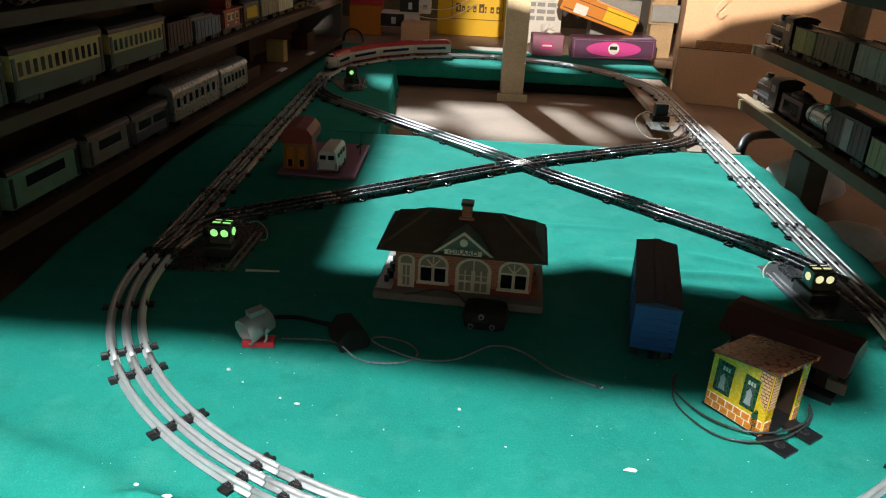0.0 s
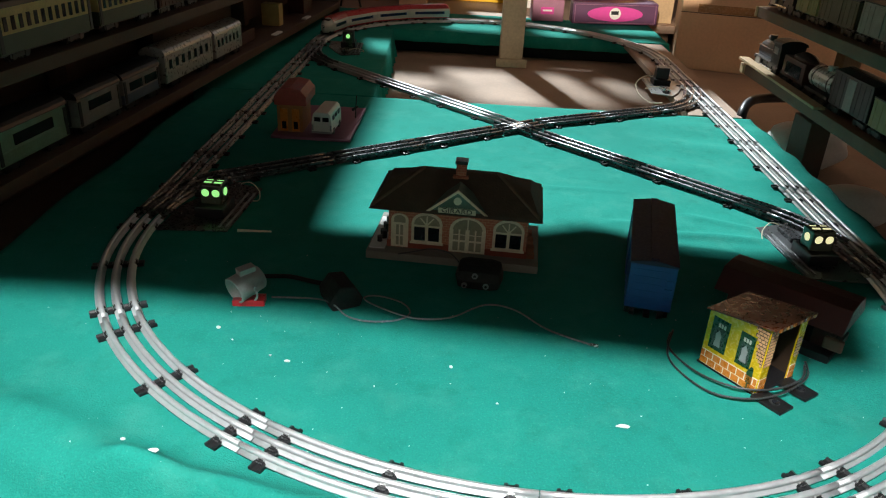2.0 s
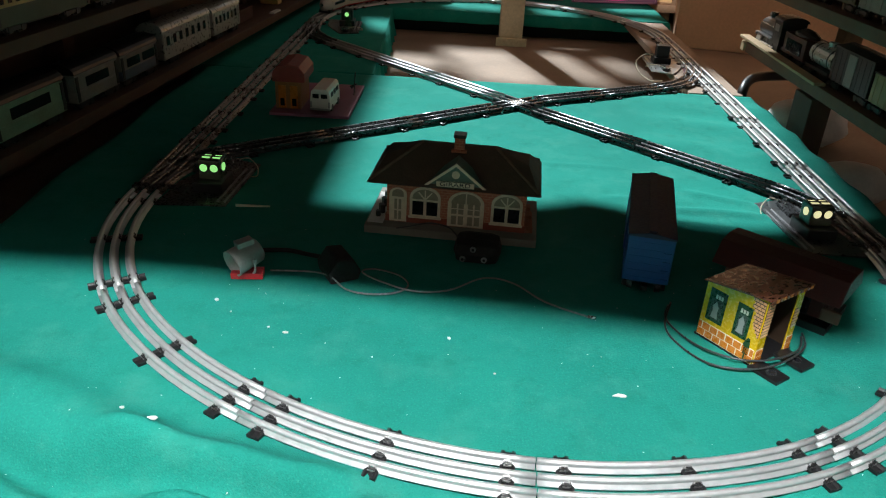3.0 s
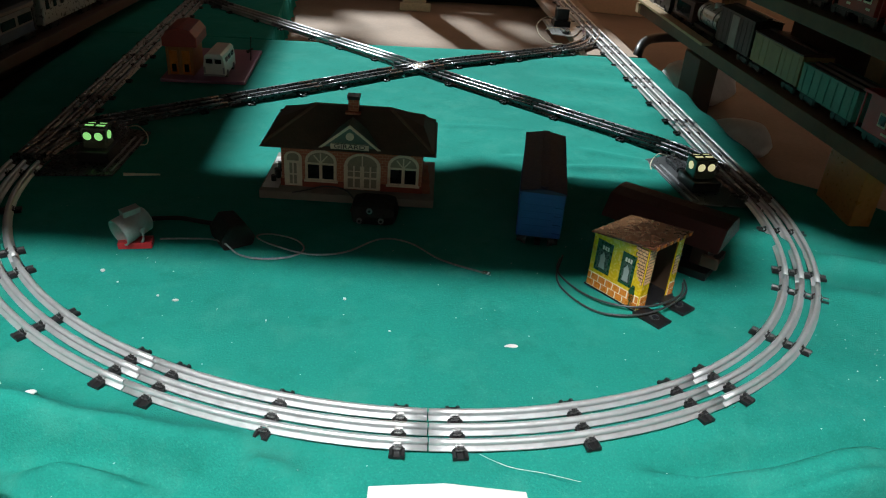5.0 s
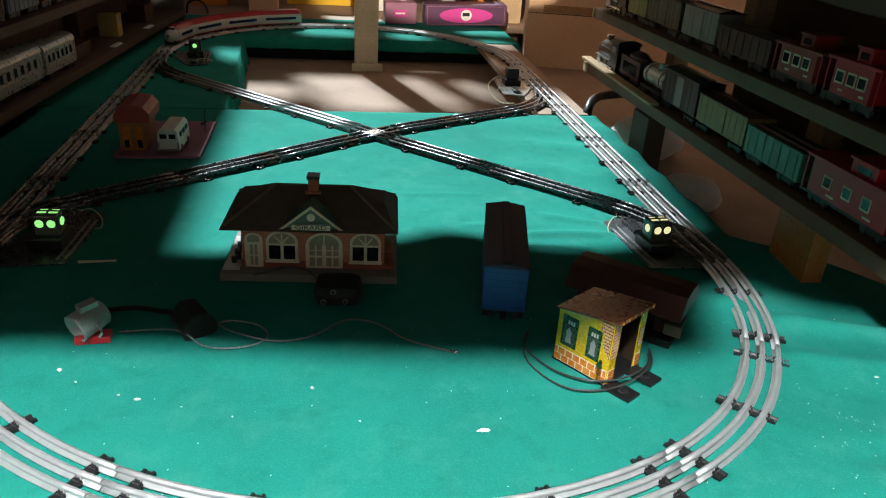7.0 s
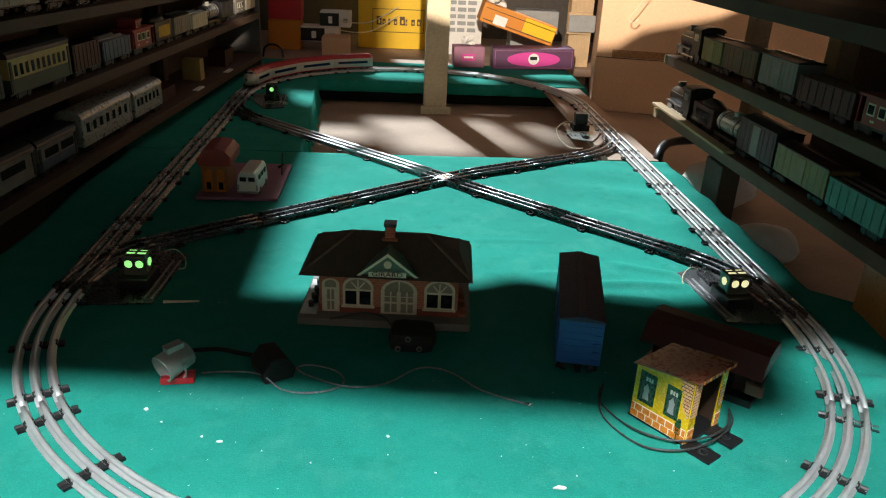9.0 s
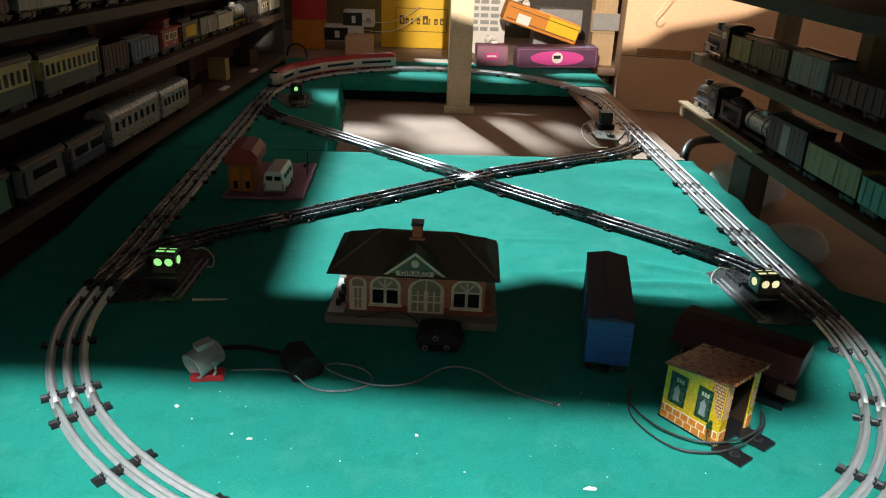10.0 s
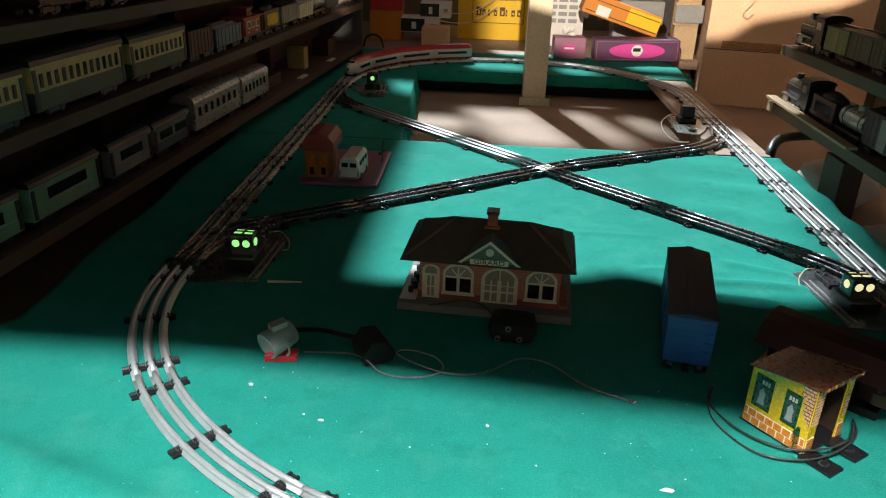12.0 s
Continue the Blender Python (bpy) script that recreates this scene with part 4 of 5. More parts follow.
    for zz, hh in ((0.0155, 0.012), (0.030, 0.014)):
        for xx in (0.0365, 0.0420):
            boxpart("door_panel", (xx, xx + 0.0035, y - 0.0021, y - 0.0015, zz, zz + hh), TRIMDK, d)
    arched(d, "fanlight", 0.041, 0.0475, 0.015, 0.010, y - 0.0021, y - 0.0015, TRIMDK)
    for xc in (0.0765, 0.182):
        w = arched(st, "window", xc, 0.0215, 0.040, 0.042, y - 0.0018, y, PALE, "cream framed arched window with black panes")
        for s in (-1, 1):
            boxpart("pane", (xc + s * 0.0092 - 0.0072, xc + s * 0.0092 + 0.0072, y - 0.0024, y - 0.0016, 0.0245, 0.0435), WINDARK, w)
        arched(w, "fanlight", xc, 0.0465, 0.0335, 0.0138, y - 0.0022, y - 0.0017, TRIMDK)
        for a in (-40, 0, 40):
            boxpart("glazing_bar", (-0.0008, 0.0008, -0.0006, 0.0006, 0, 0.0135), PALE, w, m=pose(xc, y - 0.0024, 0.0462, 0, a, 0))
        boxpart("sill", (xc - 0.0215, xc + 0.0215, y - 0.0034, y, 0.0198, 0.0218), PALE, w)
    dd = arched(st, "double_door", 0.1295, 0.0125, 0.047, 0.0495, y - 0.0018, y, PALE, "cream arched double door")
    arched(dd, "fanlight", 0.1295, 0.047, 0.038, 0.0125, y - 0.0023, y - 0.0017, TRIMDK)
    for xx in (0.1110, 0.1200, 0.1320, 0.1410):
        for zz, hh in ((0.0155, 0.012), (0.0305, 0.0065), (0.0385, 0.0065)):
            boxpart("door_panel", (xx, xx + 0.0068, y - 0.0023, y - 0.0017, zz, zz + hh), TRIMDK, dd)
    boxpart("meeting_stile", (0.1287, 0.1303, y - 0.0026, y - 0.0017, 0.0125, 0.0605), PALE, dd)
    # goods on the open end of the platform
    for k in range(7):
        bm = bmesh.new()
        yy = 0.030 + k * 0.011
        cyl(bm, (0.013 + 0.004 * (k % 2), yy, 0.0115), (0.013 + 0.004 * (k % 2), yy, 0.0200 + 0.004 * ((k * 3) % 2)), 0.0034, n=8)
        part("platform_goods", bm, BLACK, st, "small dark goods on the platform")
    boxpart("platform_paper", (0.002, 0.023, 0.010, 0.110, 0.0115, 0.0122), WHITE, st, "white platform end")
    for k in range(5):
        boxpart("step", (0.2075, 0.2175 - 0.001 * k, 0.020 + 0.016 * k, 0.033 + 0.016 * k, 0.0115, 0.016 + 0.003 * (k % 3)), BRICK, st, "", 0.0006)
    return st


station()


# ---- rolling stock ----
def wheel_mesh():
    bm = bmesh.new()
    cyl(bm, (-0.0022, 0, 0.008), (0.0022, 0, 0.008), 0.0078, n=16)
    cyl(bm, (0.0022, 0, 0.008), (0.0034, 0, 0.008), 0.0090, n=16)
    return finish(bm, STEELDK)


WHEEL = wheel_mesh()


def trucks(base, L, y0=None, gauge=0.0165):
    for yc in ((L * 0.2, L * 0.8) if y0 is None else y0):
        bm = bmesh.new()
        for s in (-1, 1):
            box(bm, s * 0.0215 - 0.002, s * 0.0215 + 0.002, yc - 0.022, yc + 0.022, 0.006, 0.012)
            for yy in (-0.014, 0.014):
                box(bm, s * 0.0215 - 0.003, s * 0.0215 + 0.003, yc + yy - 0.004, yc + yy + 0.004, 0.004, 0.0125)
        box(bm, -0.0215, 0.0215, yc - 0.004, yc + 0.004, 0.008, 0.0135)
        tr = part("truck", bm, BLACK, base, "black wheel truck")
        for yy in (-0.014, 0.014):
            for s in (-1, 1):
                w = new("wheel", WHEEL)
                w.parent = tr
                w.matrix_local = pose(s * gauge, yc + yy, 0.0003, 0, 0, 0 if s < 0 else 180)


def coupler(base, L):
    for y, s in ((0, -1), (L, 1)):
        boxpart("coupler", (-0.0035, 0.0035, y - 0.001 if s > 0 else y - 0.009, y + 0.009 if s > 0 else y + 0.001, 0.010, 0.015), BLACK, base)


def boxcar(L, W, H, body, roof, label, m, door=None, proud=0.0008):
    c = thing("toy_boxcar", label, "toy train car", m)
    boxpart("body", (-W / 2, W / 2, 0, L, 0.016, H - 0.006), body, c, "", 0.001)
    bm = bmesh.new()
    w = W / 2 + 0.001
    prism(bm, [(-w, H - 0.006), (w, H - 0.006), (w, H - 0.004), (0.004, H), (-0.004, H), (-w, H - 0.004)], -0.001, L + 0.001)
    rf = part("roof", bm, roof, c, "", 0.0004)
    boxpart("roof_walk", (-0.0045, 0.0045, 0.002, L - 0.002, H, H + 0.002), roof, rf)
    for k in range(8):
        y = L * (k + 0.5) / 8
        for s in (-1, 1):
            boxpart("side_rib", (s * W / 2 - 0.0006, s * W / 2 + 0.0006, y - 0.0008, y + 0.0008, 0.018, H - 0.008), body, c)
    for s in (-1, 1):
        boxpart("sliding_door", (s * W / 2 - 0.0012, s * W / 2 + 0.0012, L * 0.40, L * 0.60, 0.018, H - 0.009), door or body, c, "", 0.0004)
    for y in (0, L):
        for k in range(6):
            z = 0.021 + k * (H - 0.034) / 5
            boxpart("end_rib", (-W / 2 + 0.004, W / 2 - 0.004, y - proud, y + proud, z - 0.0009, z + 0.0009), body, c)
        for k in range(4):
            boxpart("ladder_rung", (W / 2 - 0.011, W / 2 - 0.002, y - 0.0016, y + 0.0016, 0.022 + k * 0.011, 0.0232 + k * 0.011), body, c)
    boxpart("underframe", (-W / 2 + 0.008, W / 2 - 0.008, 0.004, L - 0.004, 0.0125, 0.0165), BLACK, c)
    trucks(c, L, (L * 0.14, L * 0.86))
    coupler(c, L)
    return c


boxcar(0.190, 0.0520, 0.0785, BLUE, BLUEDK, "blue boxcar with a near-black roof standing on the felt", pose(0.2345, 0.757, 0, 0, 0, -11.5), proud=0.0003)


def passenger(L, W, H, low, high, roof, nwin, label, m, tall=0.016, name="toy_coach", band=None):
    """A coach with a rounded roof, a row of windows on each side and end vestibules."""
    c = thing(name, label, "toy train car", m)
    boxpart("lower_body", (-W / 2, W / 2, 0, L, 0.014, H * 0.42), low, c, "", 0.0008)
    boxpart("upper_body", (-W / 2 + 0.0004, W / 2 - 0.0004, 0.0005, L - 0.0005, H * 0.42, H * 0.80), high, c, "", 0.0004)
    bm = bmesh.new()
    w, z = W / 2 + 0.0012, H * 0.80
    arc = [(w * math.cos(math.pi * k / 10), z + (H - z) * math.sin(math.pi * k / 10)) for k in range(11)]
    prism(bm, [(w, z - 0.001)] + arc + [(-w, z - 0.001)], -0.001, L + 0.001)
    part("roof", bm, roof, c, "", 0.0005, smooth=False)
    step = (L - 0.024) / nwin
    for s in (-1, 1):
        for k in range(nwin):
            y = 0.012 + step * k + step * 0.18
            boxpart("window", (s * W / 2 - 0.0007, s * W / 2 + 0.0007, y, y + step * tall, H * 0.47, H * 0.67), band or WINDARK, c)
        for y in (0.002, L - 0.009):
            boxpart("end_door", (s * W / 2 - 0.0009, s * W / 2 + 0.0009, y, y + 0.007, 0.016, H * 0.74), roof, c)
    for y in (0, L):
        boxpart("diaphragm", (-0.010, 0.010, y - 0.004, y + 0.004, 0.016, H * 0.76), BLACK, c)
    boxpart("underframe", (-W / 2 + 0.006, W / 2 - 0.006, 0.004, L - 0.004, 0.0105, 0.0145), BLACK, c)
    trucks(c, L)
    return c


def steam_loco(L, label, m, dark=BLACK, shine=STEEL):
    """A toy steam engine seen mostly from its front: boiler, stack, dome, cab, pilot."""
    c = thing("toy_locomotive", label, "toy locomotive", m)
    bm = bmesh.new()
    cyl(bm, (0, 0.008, 0.040), (0, L * 0.70, 0.042), 0.021, 0.023, n=20)
    part("boiler", bm, dark, c, "", smooth=False)
    bm = bmesh.new()
    cyl(bm, (0, 0.004, 0.040), (0, 0.009, 0.040), 0.0195, 0.0205, n=20)
    cyl(bm, (0, 0.001, 0.042), (0, 0.005, 0.042), 0.007, n=14)
    part("smokebox_front", bm, shine, c, "bright smokebox front")
    bm = bmesh.new()
    cyl(bm, (0, 0.026, 0.058), (0, 0.026, 0.073), 0.006, 0.008, n=14)
    part("smokestack", bm, dark, c)
    for y in (0.060, 0.085):
        bm = bmesh.new()
        cyl(bm, (0, y, 0.060), (0, y, 0.069), 0.009, 0.006, n=14)
        part("dome", bm, dark, c)
    bm = bmesh.new()
    cyl(bm, (0, 0.010, 0.066), (0, 0.020, 0.066), 0.006, n=12)
    part("headlamp", bm, shine, c, "bright headlamp")
    boxpart("cab", (-0.026, 0.026, L * 0.68, L * 0.98, 0.020, 0.070), dark, c, "", 0.001)
    bm = bmesh.new()
    arc = [(0.029 * math.cos(math.pi * k / 8), 0.070 + 0.010 * math.sin(math.pi * k / 8)) for k in range(9)]
    prism(bm, [(0.029, 0.069)] + arc + [(-0.029, 0.069)], L * 0.66, L)
    part("cab_roof", bm, dark, c)
    for s in (-1, 1):
        boxpart("cab_window", (s * 0.026 - 0.0008, s * 0.026 + 0.0008, L * 0.74, L * 0.90, 0.048, 0.062), shine, c)
        boxpart("running_board", (s * 0.024 - 0.005, s * 0.024 + 0.005, 0.010, L * 0.68, 0.026, 0.029), shine, c, "bright running board", 0.0005)
        boxpart("cylinder_block", (s * 0.022 - 0.006, s * 0.022 + 0.006, 0.018, 0.046, 0.010, 0.025), shine, c, "", 0.002)
        boxpart("side_rod", (s * 0.0265 - 0.001, s * 0.0265 + 0.001, 0.045, L * 0.80, 0.011, 0.014), PIN, c)
        boxpart("handrail", (s * 0.0235 - 0.0006, s * 0.0235 + 0.0006, 0.012, L * 0.66, 0.0505, 0.0517), PIN, c)
        for k in range(3):
            bm = bmesh.new()
            y = 0.065 + k * 0.030
            cyl(bm, (s * 0.016, y, 0.0142), (s * 0.0235, y, 0.0142), 0.0138, n=18)
            part("drive_wheel", bm, dark, c)
    bm = bmesh.new()
    prism(bm, [(-0.006, 0.004), (0.014, 0.004), (0.014, 0.022), (0.004, 0.022)], -0.022, 0.022, "x")
    part("pilot", bm, dark, c, "sloping pilot")
    boxpart("pilot_beam", (-0.025, 0.025, -0.001, 0.006, 0.020, 0.026), shine, c)
    boxpart("frame", (-0.012, 0.012, 0.010, L * 0.97, 0.010, 0.024), dark, c)
    return c


def tender(L, W, H, body, label, m):
    c = thing("toy_tender", label, "toy train car", m)
    boxpart("body", (-W / 2, W / 2, 0, L, 0.015, H), body, c, "", 0.0015)
    bm = bmesh.new()
    bmesh.ops.create_icosphere(bm, subdivisions=3, radius=1, matrix=pose(0, L / 2, H - 0.001) @ Matrix.Diagonal((W * 0.42, L * 0.42, 0.014, 1)))
    for v in bm.verts:
        v.co += Vector((0, 0, 0.004)) * noise.noise(v.co * 180)
    part("coal_load", bm, BLACK, c, "lumpy black coal load")
    for s in (-1, 1):
        boxpart("side_panel", (s * W / 2 - 0.0007, s * W / 2 + 0.0007, L * 0.15, L * 0.85, 0.022, H - 0.010), WINDARK, c)
    trucks(c, L)
    return c


def tank(L, body, label, m):
    c = thing("toy_tank_car", label, "toy train car", m)
    bm = bmesh.new()
    cyl(bm, (0, 0.004, 0.040), (0, L - 0.004, 0.040), 0.0205, n=20)
    part("barrel", bm, body, c)
    bm = bmesh.new()
    cyl(bm, (0, L / 2, 0.056), (0, L / 2, 0.068), 0.009, n=14)
    part("dome", bm, body, c)
    for y in (0.02, L - 0.02):
        bm = bmesh.new()
        cyl(bm, (0, y - 0.002, 0.040), (0, y + 0.002, 0.040), 0.0212, n=20)
        part("strap", bm, BLACK, c)
    boxpart("frame", (-0.022, 0.022, 0, L, 0.014, 0.020), BLACK, c)
    trucks(c, L)
    return c


def gondola(L, W, H, body, label, m, load=None):
    c = thing("toy_gondola", label, "toy train car", m)
    for s in (-1, 1):
        boxpart("side_wall", (s * W / 2 - 0.0012, s * W / 2 + 0.0012, 0, L, 0.015, H), body, c)
        for k in range(7):
            y = L * (k + 0.5) / 7
            boxpart("side_rib", (s * (W / 2 + 0.0014) - 0.0008, s * (W / 2 + 0.0014) + 0.0008, y - 0.0015, y + 0.0015, 0.016, H - 0.001), body, c)
        boxpart("top_rail", (s * W / 2 - 0.002, s * W / 2 + 0.002, -0.001, L + 0.001, H - 0.002, H), body, c)
    for y in (0, L):
        boxpart("end_wall", (-W / 2, W / 2, y - 0.0012, y + 0.0012, 0.015, H), body, c)
    boxpart("deck", (-W / 2, W / 2, 0, L, 0.0135, 0.017), BLACK, c)
    if load:
        bm = bmesh.new()
        for k in range(5):
            cyl(bm, (-0.018 + 0.009 * k, 0.008, H - 0.003 + 0.003 * (k % 2)), (-0.018 + 0.009 * k, L - 0.008, H - 0.003 + 0.003 * (k % 2)), 0.0045, n=8)
        part("load", bm, load, c, "stacked load")
    trucks(c, L)
    return c


def caboose(L, W, H, body, label, m):
    c = thing("toy_caboose", label, "toy train car", m)
    boxpart("body", (-W / 2, W / 2, 0.014, L - 0.014, 0.016, H - 0.020), body, c, "", 0.0008)
    boxpart("roof", (-W / 2 - 0.003, W / 2 + 0.003, 0.0, L, H - 0.020, H - 0.016), body, c, "", 0.001)
    cu = boxpart("cupola", (-W / 2 + 0.004, W / 2 - 0.004, L * 0.30, L * 0.56, H - 0.016, H), body, c, "", 0.001)
    boxpart("cupola_roof", (-W / 2 + 0.002, W / 2 - 0.002, L * 0.28, L * 0.58, H, H + 0.003), body, cu, "", 0.001)
    for s in (-1, 1):
        for y in (0.30, 0.50, 0.72):
            w = boxpart("window", (s * W / 2 - 0.0009, s * W / 2 + 0.0009, L * y - 0.0085, L * y + 0.0085, 0.030, 0.047), PALE, c, "pale framed window")
            boxpart("pane", (s * (W / 2 + 0.0006) - 0.0006, s * (W / 2 + 0.0006) + 0.0006, L * y - 0.0065, L * y + 0.0065, 0.0325, 0.0445), WINDARK, w)
        boxpart("cupola_window", (s * (W / 2 - 0.004) - 0.0007, s * (W / 2 - 0.004) + 0.0007, L * 0.36, L * 0.50, H - 0.012, H - 0.004), WINDARK, cu)
        for y in (0.002, L - 0.003):
            boxpart("end_rail", (s * W / 2 - 0.001, s * W / 2 + 0.001, y - 0.001, y + 0.001, 0.014, H - 0.020), body, c)
        boxpart("number_bar", (s * W / 2 - 0.0006, s * W / 2 + 0.0006, L * 0.22, L * 0.30, 0.0215, 0.0245), PALE, c)
        boxpart("number_bar", (s * W / 2 - 0.0006, s * W / 2 + 0.0006, L * 0.62, L * 0.70, 0.0215, 0.0245), PALE, c)
    boxpart("deck", (-W / 2, W / 2, 0, L, 0.0125, 0.016), BLACK, c)
    trucks(c, L)
    return c


def on_left(y, tier, back=0.038):
    """Standing on a left shelf, its rear end at y, facing along the shelf."""
    y += 0.024
    z0, z1 = LZ[tier]
    f = (y - LA.y) / (LB.y - LA.y)
    return pose(LA.x + LK * (y - LA.y) - back, y, z0 + (z1 - z0) * f + 0.0005, math.degrees(math.atan((z1 - z0) / (LB.y - LA.y))), 0, LTURN)


def on_right(y, tier, back=0.040):
    z = RZ[tier] + ((1.79 - y) / 1.44 * 0.022 if RZ[tier] < 0.3 else 0)
    return pose(RX + back, y, z + 0.0005, -0.88, 0, 0)


# lower left shelf
passenger(0.150, 0.052, 0.076, TINGREEN, TINGREEN, BLACK, 1, "pale green toy coach with one long dark window", on_left(0.735, 0), 0.64)
passenger(0.165, 0.052, 0.078, TINGREEN, TINGREEN, BLACK, 1, "pale green toy coach with one long dark window", on_left(0.905, 0), 0.64)
passenger(0.130, 0.050, 0.074, SHELFGREY, SHELFGREY, BLACK, 1, "grey toy coach with a long dark window", on_left(1.100, 0), 0.64)
passenger(0.135, 0.050, 0.072, SHELFBLUE, SHELFGREY, BLACK, 2, "blue grey toy coach with dark windows", on_left(1.240, 0), 0.8)
passenger(0.225, 0.050, 0.084, SHELFSILV, SHELFSILV, SHELFSILV, 7, "silver streamlined toy motor coach with a row of windows", on_left(1.400, 0), 0.4)
passenger(0.160, 0.050, 0.078, SHELFSILV, SHELFSILV, SHELFSILV, 6, "silver toy coach with a row of small windows", on_left(1.640, 0), 0.4)
# upper left shelf
passenger(0.190, 0.056, 0.086, TINGRN2, TINYEL, BLACK, 11, "yellow and green tin coach with many small windows", on_left(0.745, 1), 0.45)
passenger(0.225, 0.056, 0.092, TINGRN2, TINYEL, BLACK, 12, "yellow and green tin coach with many small windows", on_left(0.950, 1), 0.45)
passenger(0.195, 0.056, 0.086, TINGRN2, TINYEL, BLACK, 10, "yellow and green tin coach with many small windows", on_left(1.195, 1), 0.45)
gondola(0.105, 0.05, 0.060, MAROON, "dark red toy gondola on the shelf", on_left(1.405, 1))
gondola(0.130, 0.05, 0.050, SHELFBLUE, "dull blue toy gondola on the shelf", on_left(1.525, 1), GREYPL)
caboose(0.120, 0.048, 0.072, SHELFRED, "dull red toy caboose on the shelf", on_left(1.670, 1))
tender(0.105, 0.046, 0.058, BLACK, "black toy tender on the shelf", on_left(1.805, 1))
boxcar(0.12, 0.048, 0.062, SHELFGREY, BLACK, "grey toy boxcar on the shelf", on_left(1.925, 1))
gondola(0.12, 0.048, 0.050, PALE, "pale toy gondola on the shelf", on_left(2.060, 1), SHELFSILV)
tank(0.11, SHELFSILV, "silver toy tank car on the shelf", on_left(2.195, 1))
boxcar(0.12, 0.048, 0.064, BLACK, BLACK, "black toy boxcar on the shelf", on_left(2.32, 1))
caboose(0.12, 0.048, 0.068, SHELFGREY, "grey toy caboose on the shelf", on_left(2.455, 1))
boxcar(0.12, 0.048, 0.064, PALE, BLACK, "cream toy boxcar at the shelf end", on_left(2.585, 1))
# third left shelf
for k, (mtl, txt) in enumerate(((MAROON, "dark red"), (SHELFGREY, "grey"), (BLACK, "black"), (SHELFRED, "red"), (SHELFBLUE, "dull blue"), (SHELFGREY, "grey"), (MAROON, "dark red"), (BLACK, "black"))):
    boxcar(0.15, 0.048, 0.066, mtl, BLACK, txt + " toy boxcar on the upper shelf", on_left(1.0 + 0.175 * k, 2))
# flat things on the lower shelf further back
for y, mtl, w, h, lab in ((1.86, MAROON, 0.10, 0.03, "low dark red box on the lower shelf"), (2.16, TINYEL, 0.035, 0.060, "small yellow card leaning on the lower shelf"), (2.40, MAROON, 0.09, 0.05, "dark red toy box on the lower shelf")):
    bm = bmesh.new()
    box(bm, -0.030, 0.022, 0, w, 0, h)
    one("shelf_box", bm, mtl, lab, "box", on_left(y, 0, 0.060), bevel=0.002)
for y in (2.02, 2.30):
    bm = bmesh.new()
    prism(bm, [(-0.008, 0), (0.008, 0), (0.006, 0.003), (-0.006, 0.003)], 0, 0.055)
    one("white_strip", bm, PAPER, "short white plastic strip lying on the shelf edge", "strip", on_left(y, 0, 0.010))

# lower right shelf: the engine leads away from the camera's end
def flipped(y, tier, L):
    m = on_right(y, tier)
    return m @ pose(0, L, 0, 0, 0, 180)


steam_loco(0.150, "black toy steam engine with a bright front on the shelf", flipped(1.640, 0, 0.150))
tender(0.110, 0.046, 0.056, MAROON, "dark red toy tender on the shelf", on_right(1.515, 0))
tank(0.105, SHELFSILV, "silver toy tank car on the shelf", on_right(1.398, 0))
boxcar(0.145, 0.050, 0.080, BLACK, BLACK, "black toy boxcar with a pale door on the shelf", on_right(1.240, 0), SHELFGREY)
boxcar(0.165, 0.050, 0.068, SHELFYEL, MAROON, "yellow green toy boxcar with a dark roof on the shelf", on_right(1.066, 0))
gondola(0.148, 0.050, 0.056, SHELFTEAL, "teal green toy gondola on the shelf", on_right(0.910, 0), BLACK)
caboose(0.185, 0.054, 0.082, REDCAB, "bright red toy caboose with pale framed windows", on_right(0.712, 0))
boxcar(0.15, 0.050, 0.070, BLACK, BLACK, "black toy boxcar on the shelf", on_right(0.545, 0))
# upper right shelf
steam_loco(0.140, "black toy steam engine with a bright front on the upper shelf", flipped(1.640, 1, 0.140))
boxcar(0.100, 0.048, 0.066, SHELFYEL, BLACK, "tan toy boxcar on the upper shelf", on_right(1.530, 1))
boxcar(0.150, 0.048, 0.068, OLIVE, BLACK, "olive toy boxcar on the upper shelf", on_right(1.370, 1))
boxcar(0.130, 0.048, 0.072, SHELFGREY, BLACK, "grey toy boxcar on the upper shelf", on_right(1.225, 1))
gondola(0.160, 0.048, 0.052, MAROON, "brown toy gondola on the upper shelf", on_right(1.050, 1), WOODDK)
caboose(0.115, 0.048, 0.074, SHELFRED, "red toy caboose on the upper shelf", on_right(0.925, 1))
caboose(0.105, 0.048, 0.078, REDCAB, "bright red toy caboose on the upper shelf", on_right(0.808, 1))
bm = bmesh.new()
cyl(bm, (-0.012, 0.04, 0.046), (0.012, 0.04, 0.046), 0.045, n=32)
one("round_tin", bm, SHELFYEL, "round tan tin standing on edge on the upper shelf", "tin", on_right(0.705, 1), bevel=0.002)
gondola(0.150, 0.048, 0.040, BLACK, "black flat toy car on the upper shelf", on_right(0.540, 1), SHELFGREY)


# ---- the running train, resting on the far bend ----
SMALL = 0.76


def oval_pose(s0, s1):
    (xa, ya, _), (xb, yb, _) = oval(s0), oval(s1)
    return pose(xa, ya, 0.0112, 0, 0, math.degrees(math.atan2(yb - ya, xb - xa)) - 90) @ Matrix.Scale(SMALL, 4)


